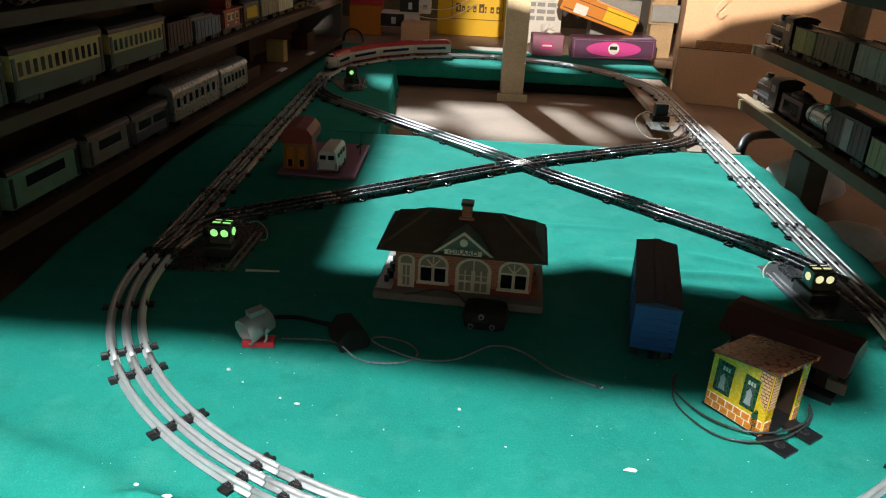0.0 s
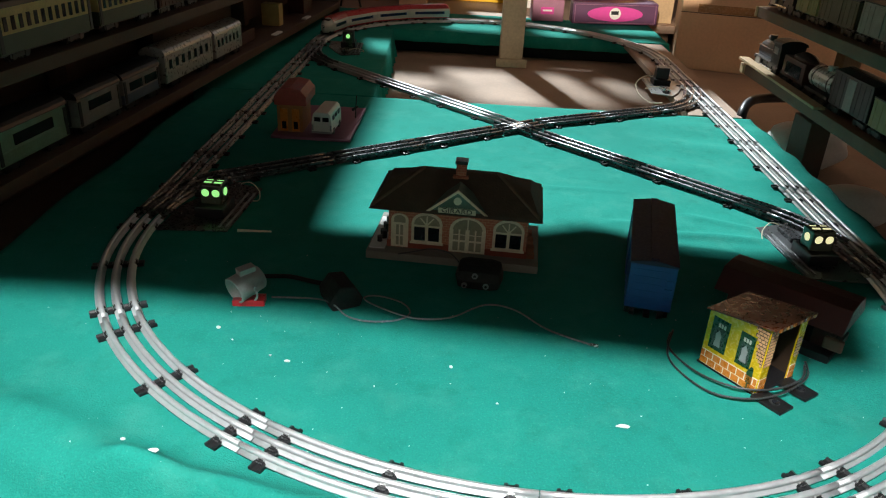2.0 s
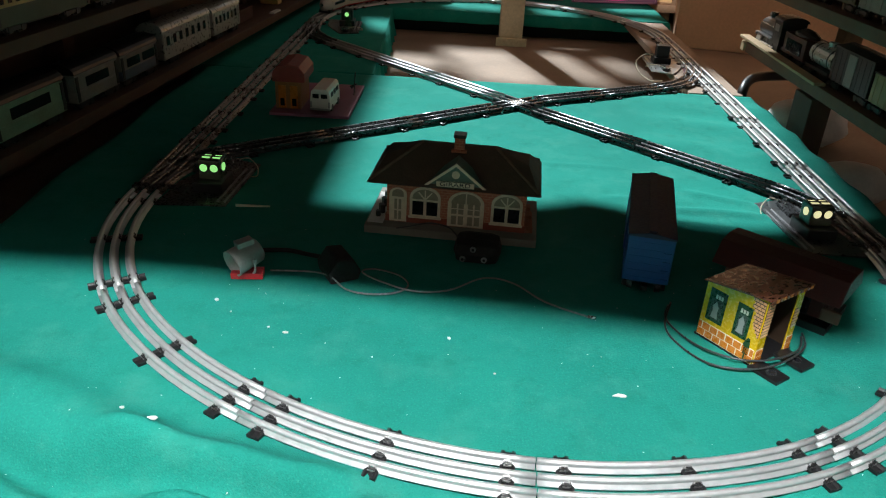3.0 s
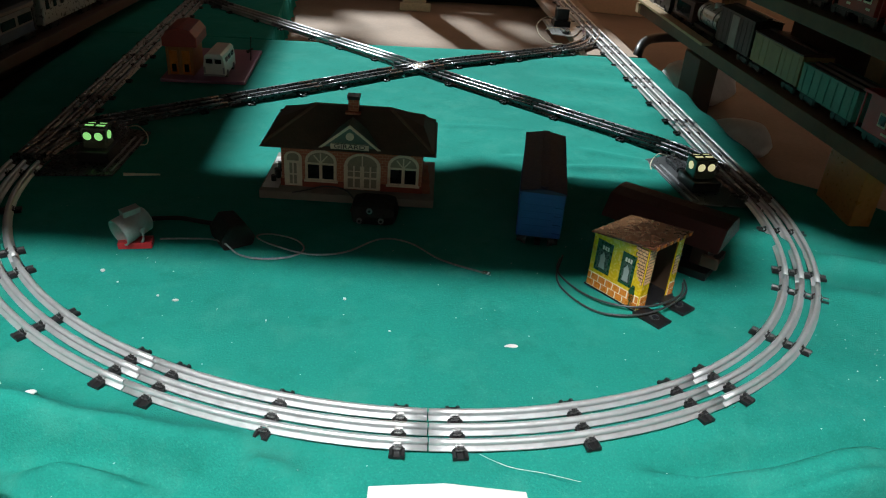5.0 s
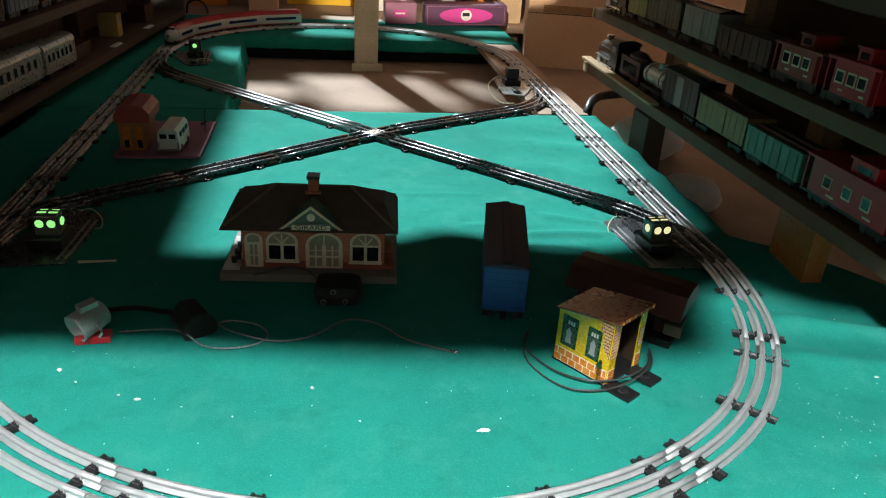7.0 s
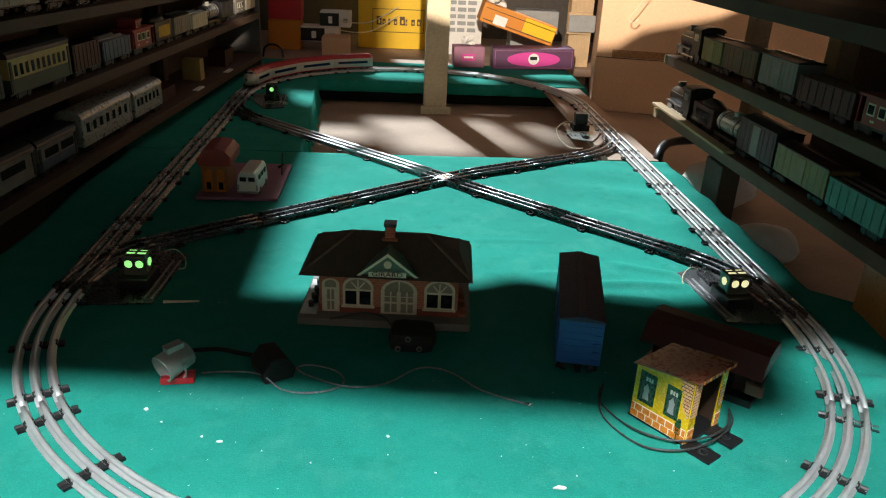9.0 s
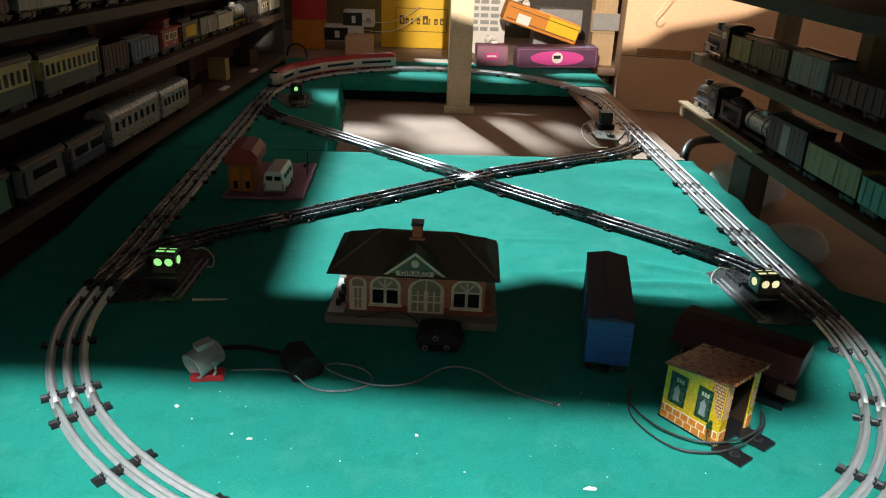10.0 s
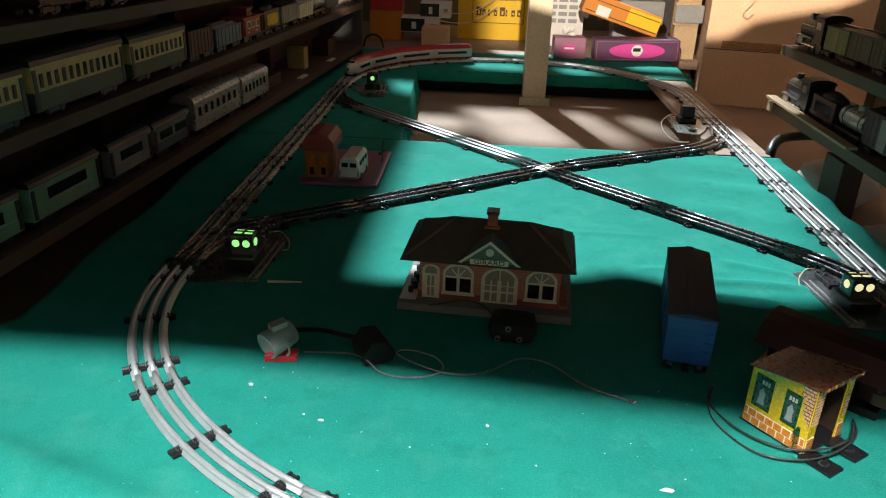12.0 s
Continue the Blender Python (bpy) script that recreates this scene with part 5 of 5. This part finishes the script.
def streamliner(L, label, m, nose=False, tail=False):
    c = thing("streamliner_engine" if nose else "streamliner_coach", label, "toy train car", m)
    W, H = 0.050, 0.066
    side = [(-W / 2, 0.008), (-W / 2, 0.040), (-W / 2 + 0.003, 0.048), (W / 2 - 0.003, 0.048), (W / 2, 0.040), (W / 2, 0.008)]
    top = [(-W / 2 + 0.003, 0.048), (-W / 2 + 0.008, 0.058), (-0.012, H - 0.001), (0, H), (0.012, H - 0.001), (W / 2 - 0.008, 0.058), (W / 2 - 0.003, 0.048)]
    y0 = 0.045 if nose else 0.0
    bm = bmesh.new()
    prism(bm, side, y0, L)
    part("side_body", bm, SILVER, c, "cream silver body side")
    bm = bmesh.new()
    prism(bm, top, y0, L - (0.014 if tail else 0))
    part("roof", bm, REDROOF, c, "glossy red roof", 0.0006)
    for s in (-1, 1):
        boxpart("skirt_stripe", (s * W / 2 - 0.0006, s * W / 2 + 0.0006, y0, L, 0.008, 0.0125), REDROOF, c, "red skirt stripe")
        band = boxpart("window_band", (s * W / 2 - 0.0006, s * W / 2 + 0.0006, y0 + 0.02, L - 0.025, 0.026, 0.037), NAVY, c, "dark blue window band")
        for k in range(9):
            y = y0 + 0.026 + k * (L - y0 - 0.055) / 9
            boxpart("window", (s * (W / 2 + 0.0007) - 0.0005, s * (W / 2 + 0.0007) + 0.0005, y, y + 0.008, 0.028, 0.035), WINDARK, band)
    if nose:
        bm = bmesh.new()
        bmesh.ops.create_uvsphere(bm, u_segments=20, v_segments=12, radius=1, matrix=pose(0, 0.050, 0.030) @ Matrix.Diagonal((W / 2, 0.050, 0.034, 1)))
        for v in bm.verts:
            v.co.z = max(v.co.z, 0.008)
        part("nose", bm, SILVER, c, "rounded white nose", smooth=True)
        boxpart("windshield", (-0.016, 0.016, 0.018, 0.034, 0.0545, 0.0600), WINDARK, c, "dark windshield", 0.001)
        bm = bmesh.new()
        cyl(bm, (0, -0.002, 0.034), (0, 0.008, 0.034), 0.006, n=14)
        part("headlight", bm, PIN, c)
    if tail:
        bm = bmesh.new()
        bmesh.ops.create_uvsphere(bm, u_segments=20, v_segments=12, radius=1, matrix=pose(0, L - 0.014, 0.032) @ Matrix.Diagonal((W / 2, 0.024, 0.033, 1)))
        part("round_end", bm, REDROOF, c, "rounded red observation end", smooth=True)
    boxpart("underframe", (-0.018, 0.018, 0.01, L - 0.01, 0.004, 0.010), BLACK, c)
    trucks(c, L, (L * 0.22, L * 0.80))
    return c


UNIT, S0 = 0.185, SIDE + 0.06
STEP = (UNIT + 0.006) * SMALL
streamliner(UNIT, "white nosed toy streamliner engine with a red roof on the bend", oval_pose(S0, S0 + UNIT * SMALL), nose=True)
for k in (1, 2):
    streamliner(UNIT, "cream toy streamliner coach with a red roof on the bend", oval_pose(S0 + k * STEP, S0 + k * STEP + UNIT * SMALL))
streamliner(UNIT, "cream toy streamliner tail coach with a red rounded end", oval_pose(S0 + 3 * STEP, S0 + 3 * STEP + UNIT * SMALL), tail=True)


# ---- tin shed with its pads and leads ----
def tin_shed():
    a = math.degrees(math.atan2(0.042, -0.046))
    # local x runs along the pictured long wall towards its far end, local y along the doorway side
    sh = thing("tin_shed", "yellow lithographed tin shed with a brown roof and an open side", "toy building", pose(0.318, 0.626, 0.0, 0, 0, 36))
    D, W, H = 0.068, 0.061, 0.082
    # long wall: in the plane x = 0, from y = 0 to y = D
    bm = bmesh.new()
    prism(bm, [(0, 0.002), (D, 0.002), (D, 0.0645), (0, 0.0765)], -0.0008, 0.0008, "x")
    part("long_wall", bm, YELLOW, sh, "bright yellow printed wall")
    wall = bpy.data.objects["long_wall"]
    for y0, y1 in ((0.012, 0.029), (0.042, 0.062)):
        p = boxpart("poster", (-0.0014, -0.0008, y0, y1, 0.024, 0.061), DKGREEN, wall, "dark green printed poster")
        boxpart("poster_print", (-0.0018, -0.0014, y0 + 0.003, y1 - 0.003, 0.0275, 0.050), POSTER, p, "mottled grey print")
        bm = bmesh.new()
        yc = (y0 + y1) / 2
        prism(bm, [(yc - 0.0040, 0.029), (yc + 0.0042, 0.029), (yc + 0.0030, 0.037), (yc + 0.0036, 0.043), (yc, 0.0485), (yc - 0.0034, 0.042), (yc - 0.0026, 0.036)], -0.0021, -0.0018, "x")
        part("poster_shape", bm, GREYPL, p, "plain grey printed shape")
        for k in range(3):
            yy = y0 + 0.004 + k * 0.0032
            boxpart("poster_bar", (-0.0018, -0.0014, yy, yy + 0.0022, 0.0515, 0.0560), CREAM, p, "unreadable print")
    # two courses of large bricks along the foot, pale joints between them
    boxpart("joint_strip", (-0.0012, -0.0008, 0.0004, D - 0.0004, 0.0022, 0.0192), PALE, wall, "pale printed joints")
    for r in range(2):
        for k in range(8):
            w = D / 7
            y0 = max(k * w - (w * 0.5 if r else 0) + 0.0007, 0.0006)
            y1 = min((k + 1) * w - (w * 0.5 if r else 0) - 0.0007, D - 0.0006)
            if y1 - y0 > 0.002:
                boxpart("brick", (-0.0016, -0.0012, y0, y1, 0.0030 + r * 0.0082, 0.0102 + r * 0.0082), ORANGE, wall)
    # front posts with a ragged patch of small bricks, which runs round the corner
    for x0, x1 in ((0, 0.0120), (W - 0.010, W)):
        pst = boxpart("door_post", (x0, x1, -0.0008, 0.0008, 0.002, H - 0.006), YELLOW, sh, "yellow printed front post")
        low, n = (0.0335, 11) if x0 == 0 else (0.0300, 6)
        for r in range(n):
            z = low + r * 0.0037
            a, b = (x0 + 0.0003, x1 - 0.0003) if x0 == 0 else (x0 + 0.0003, x1 - 0.0012 - 0.0016 * (r % 2))
            boxpart("brick_course", (a, b, -0.0012, -0.0008, z, z + 0.0037), BRICKJOINT, pst, "dark printed joints")
            x = a + 0.0003 - (0.0022 if r % 2 else 0)
            while x < b - 0.0008:
                boxpart("brick", (max(x, a + 0.0003), min(x + 0.0037, b - 0.0003), -0.0016, -0.0012, z + 0.0005, z + 0.0031), BRICKLT, pst)
                x += 0.0044
        boxpart("foot_joints", (x0 + 0.0003, x1 - 0.0003, -0.0012, -0.0008, 0.0022, 0.0192), PALE, pst, "pale printed joints")
        for z, cut in ((0.0030, 0.45), (0.0112, 0.75)):
            xm = x0 + (x1 - x0) * cut
            boxpart("brick", (x0 + 0.0006, xm - 0.0004, -0.0016, -0.0012, z, z + 0.0072), ORANGE, pst)
            boxpart("brick", (xm + 0.0004, x1 - 0.0006, -0.0016, -0.0012, z, z + 0.0072), ORANGE, pst)
    for r, n in enumerate((0.6, 1.2, 1.8, 2.1, 1.9, 2.4, 2.0, 2.6, 3.2, 2.9, 3.4)):
        z = 0.0335 + r * 0.0037
        if z + 0.0037 > 0.0755:
            continue
        b = n * 0.0044
        boxpart("brick_course", (-0.0012, -0.0008, 0.0003, b, z, z + 0.0037), BRICKJOINT, wall, "dark printed joints")
        y = 0.0006 - (0.0022 if r % 2 else 0)
        while y < b - 0.0010:
            boxpart("brick", (-0.0016, -0.0012, max(y, 0.0005), min(y + 0.0037, b - 0.0003), z + 0.0005, z + 0.0031), BRICKLT, wall)
            y += 0.0044
    bm = bmesh.new()
    prism(bm, [(0.0060, 0.0030), (0.0125, 0.0030), (0.0120, 0.0150), (0.0135, 0.0210), (0.0100, 0.0290), (0.0072, 0.0285), (0.0062, 0.0190)], -0.0016, -0.0008, "x")
    part("printed_shape", bm, DKGREEN, wall, "plain dark green printed shape")
    boxpart("lintel", (0.0135, W - 0.010, -0.0007, 0.0007, 0.0755, H - 0.005), SHEDROOF, sh)
    boxpart("back_wall", (0, W, D - 0.0008, D + 0.0008, 0.002, 0.0645), SHEDIN, sh)
    boxpart("far_wall", (W - 0.0008, W + 0.0008, 0, D, 0.002, 0.0640), SHEDIN, sh)
    boxpart("floor_plate", (-0.002, W + 0.002, -0.002, D + 0.002, 0.0004, 0.0022), BLACK, sh)
    bm = bmesh.new()
    rr = [(-0.004, -0.006, 0.0805), (W + 0.004, -0.006, 0.0805), (W + 0.004, D + 0.003, 0.0668), (-0.004, D + 0.003, 0.0668)]
    up = [bm.verts.new(p) for p in rr]
    dn = [bm.verts.new((x, y, z - 0.0016)) for x, y, z in rr]
    bm.faces.new(up), bm.faces.new(dn[::-1])
    for k in range(4):
        bm.faces.new((up[k], dn[k], dn[(k + 1) % 4], up[(k + 1) % 4]))
    roof = part("roof", bm, SHEDROOF, sh, "glossy brown printed roof", 0.0004)
    for k in range(12):
        x = -0.003 + k * (W + 0.006) / 12
        boxpart("eave_scallop", (x, x + 0.0038, -0.0066, -0.0052, 0.0765, 0.0800), ORANGE if k % 2 else SHEDROOF, roof)
    # a curved tin tab and dark works inside
    bm = bmesh.new()
    prism(bm, [(0.016, 0.070), (0.032, 0.070), (0.030, 0.064), (0.024, 0.060), (0.024, 0.053), (0.017, 0.058)], 0.012, 0.0135)
    part("tin_tab", bm, PALE, sh, "curved pale tin tab")
    boxpart("mechanism", (0.012, W - 0.012, 0.022, 0.056, 0.002, 0.050), BLACK, sh, "dark mechanism inside", 0.002)
    # black feet with slotted holes
    for x in (0.004, 0.046):
        bm = bmesh.new()
        prism(bm, [(x - 0.011, -0.034), (x + 0.011, -0.034), (x + 0.011, 0.0), (x - 0.011, 0.0)], 0.0005, 0.0036, "z")
        ft = part("foot_pad", bm, BLACK, sh, "black foot pad with a hole", 0.0008)
        bm = bmesh.new()
        cyl(bm, (x, -0.020, 0.0036), (x, -0.020, 0.0044), 0.0052, n=14)
        part("hole_rim", bm, WIRE, ft, "worn rim of the hole")
        bm = bmesh.new()
        cyl(bm, (x, -0.021, 0.0042), (x, -0.021, 0.0050), 0.0036, n=12)
        part("hole", bm, WINDARK, ft)


tin_shed()
for k, pts in enumerate(([(0.262, 0.735, 0.004), (0.246, 0.690, 0.002), (0.252, 0.655, 0.002), (0.275, 0.622, 0.003), (0.310, 0.612, 0.006), (0.345, 0.622, 0.009), (0.378, 0.650, 0.010), (0.385, 0.675, 0.012)],
                         [(0.258, 0.730, 0.003), (0.250, 0.700, 0.002), (0.268, 0.655, 0.004), (0.300, 0.628, 0.007), (0.335, 0.625, 0.010), (0.368, 0.642, 0.012), (0.380, 0.665, 0.014)])):
    bm = bmesh.new()
    tube(bm, pts, 0.0012, 7)
    one("lead_wire", bm, WIRE, "loose dark lead wire looped round the tin shed", "wire", smooth=True)

# dark red freight house behind the shed
fh = thing("toy_freight_house", "dark maroon toy freight house in shade", "toy building", pose(0.316, 0.781, 0, 0, 0, -40))
boxpart("wall", (0.012, 0.128, 0.010, 0.058, 0.0005, 0.040), MAROON, fh, "", 0.001)
bm = bmesh.new()
prism(bm, [(-0.006, 0.038), (0.074, 0.038), (0.056, 0.062), (0.034, 0.064), (0.012, 0.062)], 0.0, 0.142, "x")
part("roof", bm, MAROON, fh, "dark maroon roof", 0.001)
boxpart("loading_dock", (0.004, 0.136, -0.006, 0.066, 0.0005, 0.010), BLACK, fh, "", 0.001)
for x in (0.030, 0.066, 0.100):
    boxpart("door", (x - 0.010, x + 0.010, 0.0085, 0.0100, 0.011, 0.034), WINDARK, fh)
boxpart("bracket", (0.126, 0.146, -0.010, -0.004, 0.020, 0.034), WOODDK, fh, "worn wooden bracket", 0.002)

# ---- small orange house, van and their pink base ----
slab("pink_plinth", (-0.343, -0.195, 1.330, 1.545, 0.0005, 0.006), PINKDK, "flat pinkish plinth under the toy house and van", "plinth", 0.001, kind="")
hs = thing("toy_house", "small orange toy house with a dark red roof in shade", "toy building", pose(-0.336, 1.358, 0.006))
boxpart("wall", (0, 0.048, 0, 0.075, 0, 0.052), HOUSEOR, hs, "", 0.001)
bm = bmesh.new()
prism(bm, [(-0.004, 0.051), (0.056, 0.051), (0.056, 0.068), (0.046, 0.080), (0.026, 0.084), (0.006, 0.080), (-0.004, 0.066)], -0.004, 0.085)
part("roof", bm, SHELFRED, hs, "rounded dark red roof", 0.002)
for x in (0.006, 0.028):
    d = boxpart("door", (x, x + 0.014, -0.0012, 0.0, 0.002, 0.044), ORANGE, hs)
    boxpart("door_pane", (x + 0.003, x + 0.011, -0.0018, -0.0011, 0.006, 0.020), WINDARK, d)
for x in (0.001, 0.022, 0.044):
    boxpart("column", (x, x + 0.003, -0.0025, -0.0005, 0, 0.050), HOUSEOR, hs, "", 0.0004)
vn = thing("toy_van", "white toy van with dark rear windows on the pink base", "toy vehicle", pose(-0.250, 1.343, 0.006, 0, 0, -3))
bm = bmesh.new()
prism(bm, [(-0.0195, 0.006), (0.0195, 0.006), (0.0190, 0.024), (0.0165, 0.040), (0.012, 0.0445), (-0.012, 0.0445), (-0.0165, 0.040), (-0.0190, 0.024)], 0, 0.082)
part("body", bm, VANWHITE, vn, "", 0.0016)
for s in (-1, 1):
    boxpart("rear_window", (s * 0.0078 - 0.0058, s * 0.0078 + 0.0058, -0.0008, 0.0006, 0.0275, 0.0355), WINDARK, vn)
    boxpart("tail_light", (s * 0.0170 - 0.0016, s * 0.0170 + 0.0016, -0.0010, 0.0006, 0.010, 0.021), GREYPL, vn)
    for y in (0.016, 0.064):
        bm = bmesh.new()
        cyl(bm, (s * 0.0150, y, 0.0068), (s * 0.0200, y, 0.0068), 0.0068, n=14)
        part("wheel", bm, BLACK, vn)
    for y in (0.012, 0.034, 0.056):
        boxpart("side_window", (s * 0.0176 - 0.0010, s * 0.0176 + 0.0010, y, y + 0.016, 0.027, 0.0355), WINDARK, vn, m=None)
boxpart("bumper", (-0.019, 0.019, -0.0025, 0.0, 0.005, 0.0085), GREYPL, vn, "", 0.0008)
bm = bmesh.new()
cyl(bm, (-0.206, 1.47, 0.006), (-0.203, 1.47, 0.052), 0.0012, n=6)
cyl(bm, (-0.212, 1.47, 0.022), (-0.200, 1.47, 0.030), 0.0035, 0.001, n=7)
one("signal_post", bm, BLACK, "thin dark signal post on the pink base", "signal")

# ---- floodlight, cable, plug, whistle box ----
fl = thing("toy_floodlight", "grey toy floodlight drum tipped on a red base", "toy lamp", pose(-0.222, 0.742, 0) @ Matrix.Scale(0.86, 4))
boxpart("base", (-0.020, 0.022, -0.010, 0.010, 0.0005, 0.0095), RED, fl, "bright red plastic base", 0.0012, m=pose(0, 0, 0, 0, 0, 6))
axis = Vector((-0.62, -0.72, -0.22)).normalized()
mid = Vector((-0.002, 0.004, 0.0285))
bm = bmesh.new()
n = 26
rot_ = axis.to_track_quat("Z", "Y").to_matrix()
rings = []
for d, r in ((-0.021, 0.0145), (-0.018, 0.0175), (0.019, 0.0185), (0.021, 0.0190), (0.021, 0.0168), (0.0, 0.0155), (-0.010, 0.009)):
    rings.append([bm.verts.new(mid + axis * d + rot_ @ Vector((r * math.cos(2 * math.pi * k / n), r * math.sin(2 * math.pi * k / n), 0))) for k in range(n)])
for A, B in zip(rings, rings[1:]):
    for k in range(n):
        bm.faces.new((A[k], A[(k + 1) % n], B[(k + 1) % n], B[k]))
bm.faces.new(rings[0][::-1]), bm.faces.new(rings[-1])
part("drum", bm, FLOODGREY, fl, "grey plastic lamp drum", smooth=True)
top_ = mid + Vector((0, 0, 0.019))
boxpart("vent_box", (-0.0115, 0.0115, -0.007, 0.007, -0.003, 0.005), FLOODGREY, fl, "", 0.0008, m=Matrix.Translation(top_) @ pose(0, 0, 0, 0, -6, 40))
for s in (-1, 1):
    bm = bmesh.new()
    sd = axis.cross(Vector((0, 0, 1))).normalized() * s * 0.0195
    cyl(bm, mid + sd, mid + sd * 1.18, 0.0032, n=10)
    part("pivot_knob", bm, GREYPL, fl)
    bm = bmesh.new()
    tube(bm, [tuple(mid + sd * 1.1), tuple(mid + sd * 1.12 + Vector((0, 0, -0.012))), (sd.x * 0.7, sd.y * 0.7 + 0.002, 0.009)], 0.0016, 6)
    part("yoke", bm, FLOODGREY, fl)
bm = bmesh.new()
tube(bm, [(-0.198, 0.752, 0.004), (-0.165, 0.757, 0.0025), (-0.140, 0.750, 0.006), (-0.122, 0.733, 0.010), (-0.105, 0.722, 0.003), (-0.080, 0.716, 0.002), (-0.050, 0.722, 0.002),
          (-0.036, 0.738, 0.003), (-0.048, 0.760, 0.003), (-0.078, 0.770, 0.004), (-0.092, 0.762, 0.004), (-0.070, 0.742, 0.005), (-0.030, 0.727, 0.003), (0.010, 0.735, 0.002), (0.050, 0.768, 0.002), (0.085, 0.760, 0.002), (0.120, 0.722, 0.002), (0.168, 0.695, 0.002)], 0.0011, 7)
one("lead_wire", bm, CABLE, "loose grey two-core wire trailing over the felt", "wire", smooth=True)
bm = bmesh.new()
cyl(bm, (0.164, 0.697, 0.002), (0.172, 0.693, 0.003), 0.0022, n=8)
one("wire_end", bm, PIN, "bare bright end of the loose wire", "wire")
bm = bmesh.new()
prism(bm, [(-0.018, 0), (0.016, 0), (0.020, 0.010), (0.010, 0.028), (-0.008, 0.030), (-0.020, 0.014)], -0.020, 0.022)
one("black_clip", bm, MATTBLACK, "black plastic clamp lying on the felt", "clamp", pose(-0.118, 0.758, 0.0005, 0, 0, 30), bevel=0.003)
bm = bmesh.new()
tube(bm, [(-0.135, 0.775, 0.012), (-0.160, 0.785, 0.010), (-0.19, 0.800, 0.006), (-0.23, 0.800, 0.003)], 0.0028, 8)
one("black_strap", bm, MATTBLACK, "thick dark strap lying behind the clamp", "strap", smooth=True)
wb2 = thing("whistle_box", "black round cornered box with three bright screws", "control box", pose(0.043, 0.823, 0, 0, 0, -6))
boxpart("body", (-0.029, 0.029, -0.026, 0.020, 0.0005, 0.030), MATTBLACK, wb2, "", 0.0145)
for x, z in ((-0.004, 0.0235), (-0.016, 0.0095), (0.010, 0.011)):
    bm = bmesh.new()
    cyl(bm, (x, -0.0255, z), (x, -0.0275, z), 0.0036, n=12)
    s_ = part("screw", bm, STEEL, wb2, "bright screw")
    bm = bmesh.new()
    cyl(bm, (x, -0.0274, z), (x, -0.0280, z), 0.0018, n=8)
    part("slot", bm, BLACK, s_)
bm = bmesh.new()
tube(bm, [(0.018, 0.822, 0.026), (0.005, 0.845, 0.028), (-0.020, 0.858, 0.026), (-0.045, 0.862, 0.018), (-0.062, 0.865, 0.013)], 0.0011, 6)
one("lead_wire", bm, WIRE, "thin dark wire from the control box to the station", "wire")
bm = bmesh.new()
cyl(bm, (-0.288, 0.925, 0.003), (-0.242, 0.928, 0.003), 0.0022, 0.0012, n=8)
one("pale_stick", bm, PALE, "short pale stick lying on the felt", "stick")
slab("table_rim", (-0.66, 0.84, 0.352, 0.372, LOW, -0.022), WOODDK, "dark wooden rim of the front table", "trim", 0.002)
bm = bmesh.new()
prism(bm, [(0.036, 0.30), (0.165, 0.29), (0.160, 0.380), (0.10, 0.389), (0.043, 0.3865)], 0.0025, 0.0050, "z")
one("white_card", bm, PAPER, "stiff white card tucked under the cloth edge", "card", bevel=0.001)

# ---- specks of plaster and lint on the felt ----
random.seed(7)
def flake(x, y, w, d):
    bm = bmesh.new()
    k = 7
    prism(bm, [(w * math.cos(2 * math.pi * i / k) * random.uniform(0.5, 1), d * math.sin(2 * math.pi * i / k) * random.uniform(0.5, 1)) for i in range(k)], 0.0, 0.0012, "z")
    return one("plaster_flake", bm, WHITE, "small white flake of plaster on the felt", "flake", pose(x, y, 0.0006 + soft_folds(x, y), 0, 0, random.uniform(-30, 20)), group="flakes on the felt")


for x, y, w, d in ((-0.240, 0.686, 0.0042, 0.0035), (-0.153, 0.632, 0.0050, 0.0018), (0.014, 0.641, 0.0024, 0.0026), (0.176, 0.563, 0.0085, 0.0028), (-0.227, 0.475, 0.0050, 0.0032),
                   (-0.218, 0.664, 0.0014, 0.0012), (-0.172, 0.640, 0.0016, 0.0014), (-0.262, 0.496, 0.003, 0.0014), (-0.06, 0.60, 0.0012, 0.0012), (0.06, 0.585, 0.0013, 0.001), (0.63, 0.62, 0.003, 0.0015), (0.58, 0.52, 0.003, 0.0022), (0.70, 0.60, 0.0026, 0.002)):
    flake(x, y, w, d)
bm = bmesh.new()
for k in range(260):
    if k < 60:
        x, y = 0.56 + random.gauss(0, 0.05), 0.53 + random.gauss(0, 0.05)
    else:
        x, y = random.uniform(-0.55, 0.80), random.uniform(0.40, 0.95)
    r = random.uniform(0.0004, 0.0011)
    z = 0.0012 + soft_folds(x, y)
    vs = [bm.verts.new((x + r * math.cos(a) * random.uniform(0.5, 1.3), y + r * math.sin(a), z + 0.0004 * (i == 0))) for i, a in enumerate((0, 2.1, 4.2))]
    bm.faces.new(vs)
one("lint", bm, PAPER, "tiny specks of lint scattered on the felt", "lint", kind="stuff")
bm = bmesh.new()
tube(bm, [(0.130, 0.422, 0.001), (0.152, 0.408, 0.0015), (0.178, 0.402, 0.001), (0.205, 0.393, 0.001)], 0.0002, 5)
one("thread", bm, PAPER, "thin loose thread along the edge of the felt", "thread")
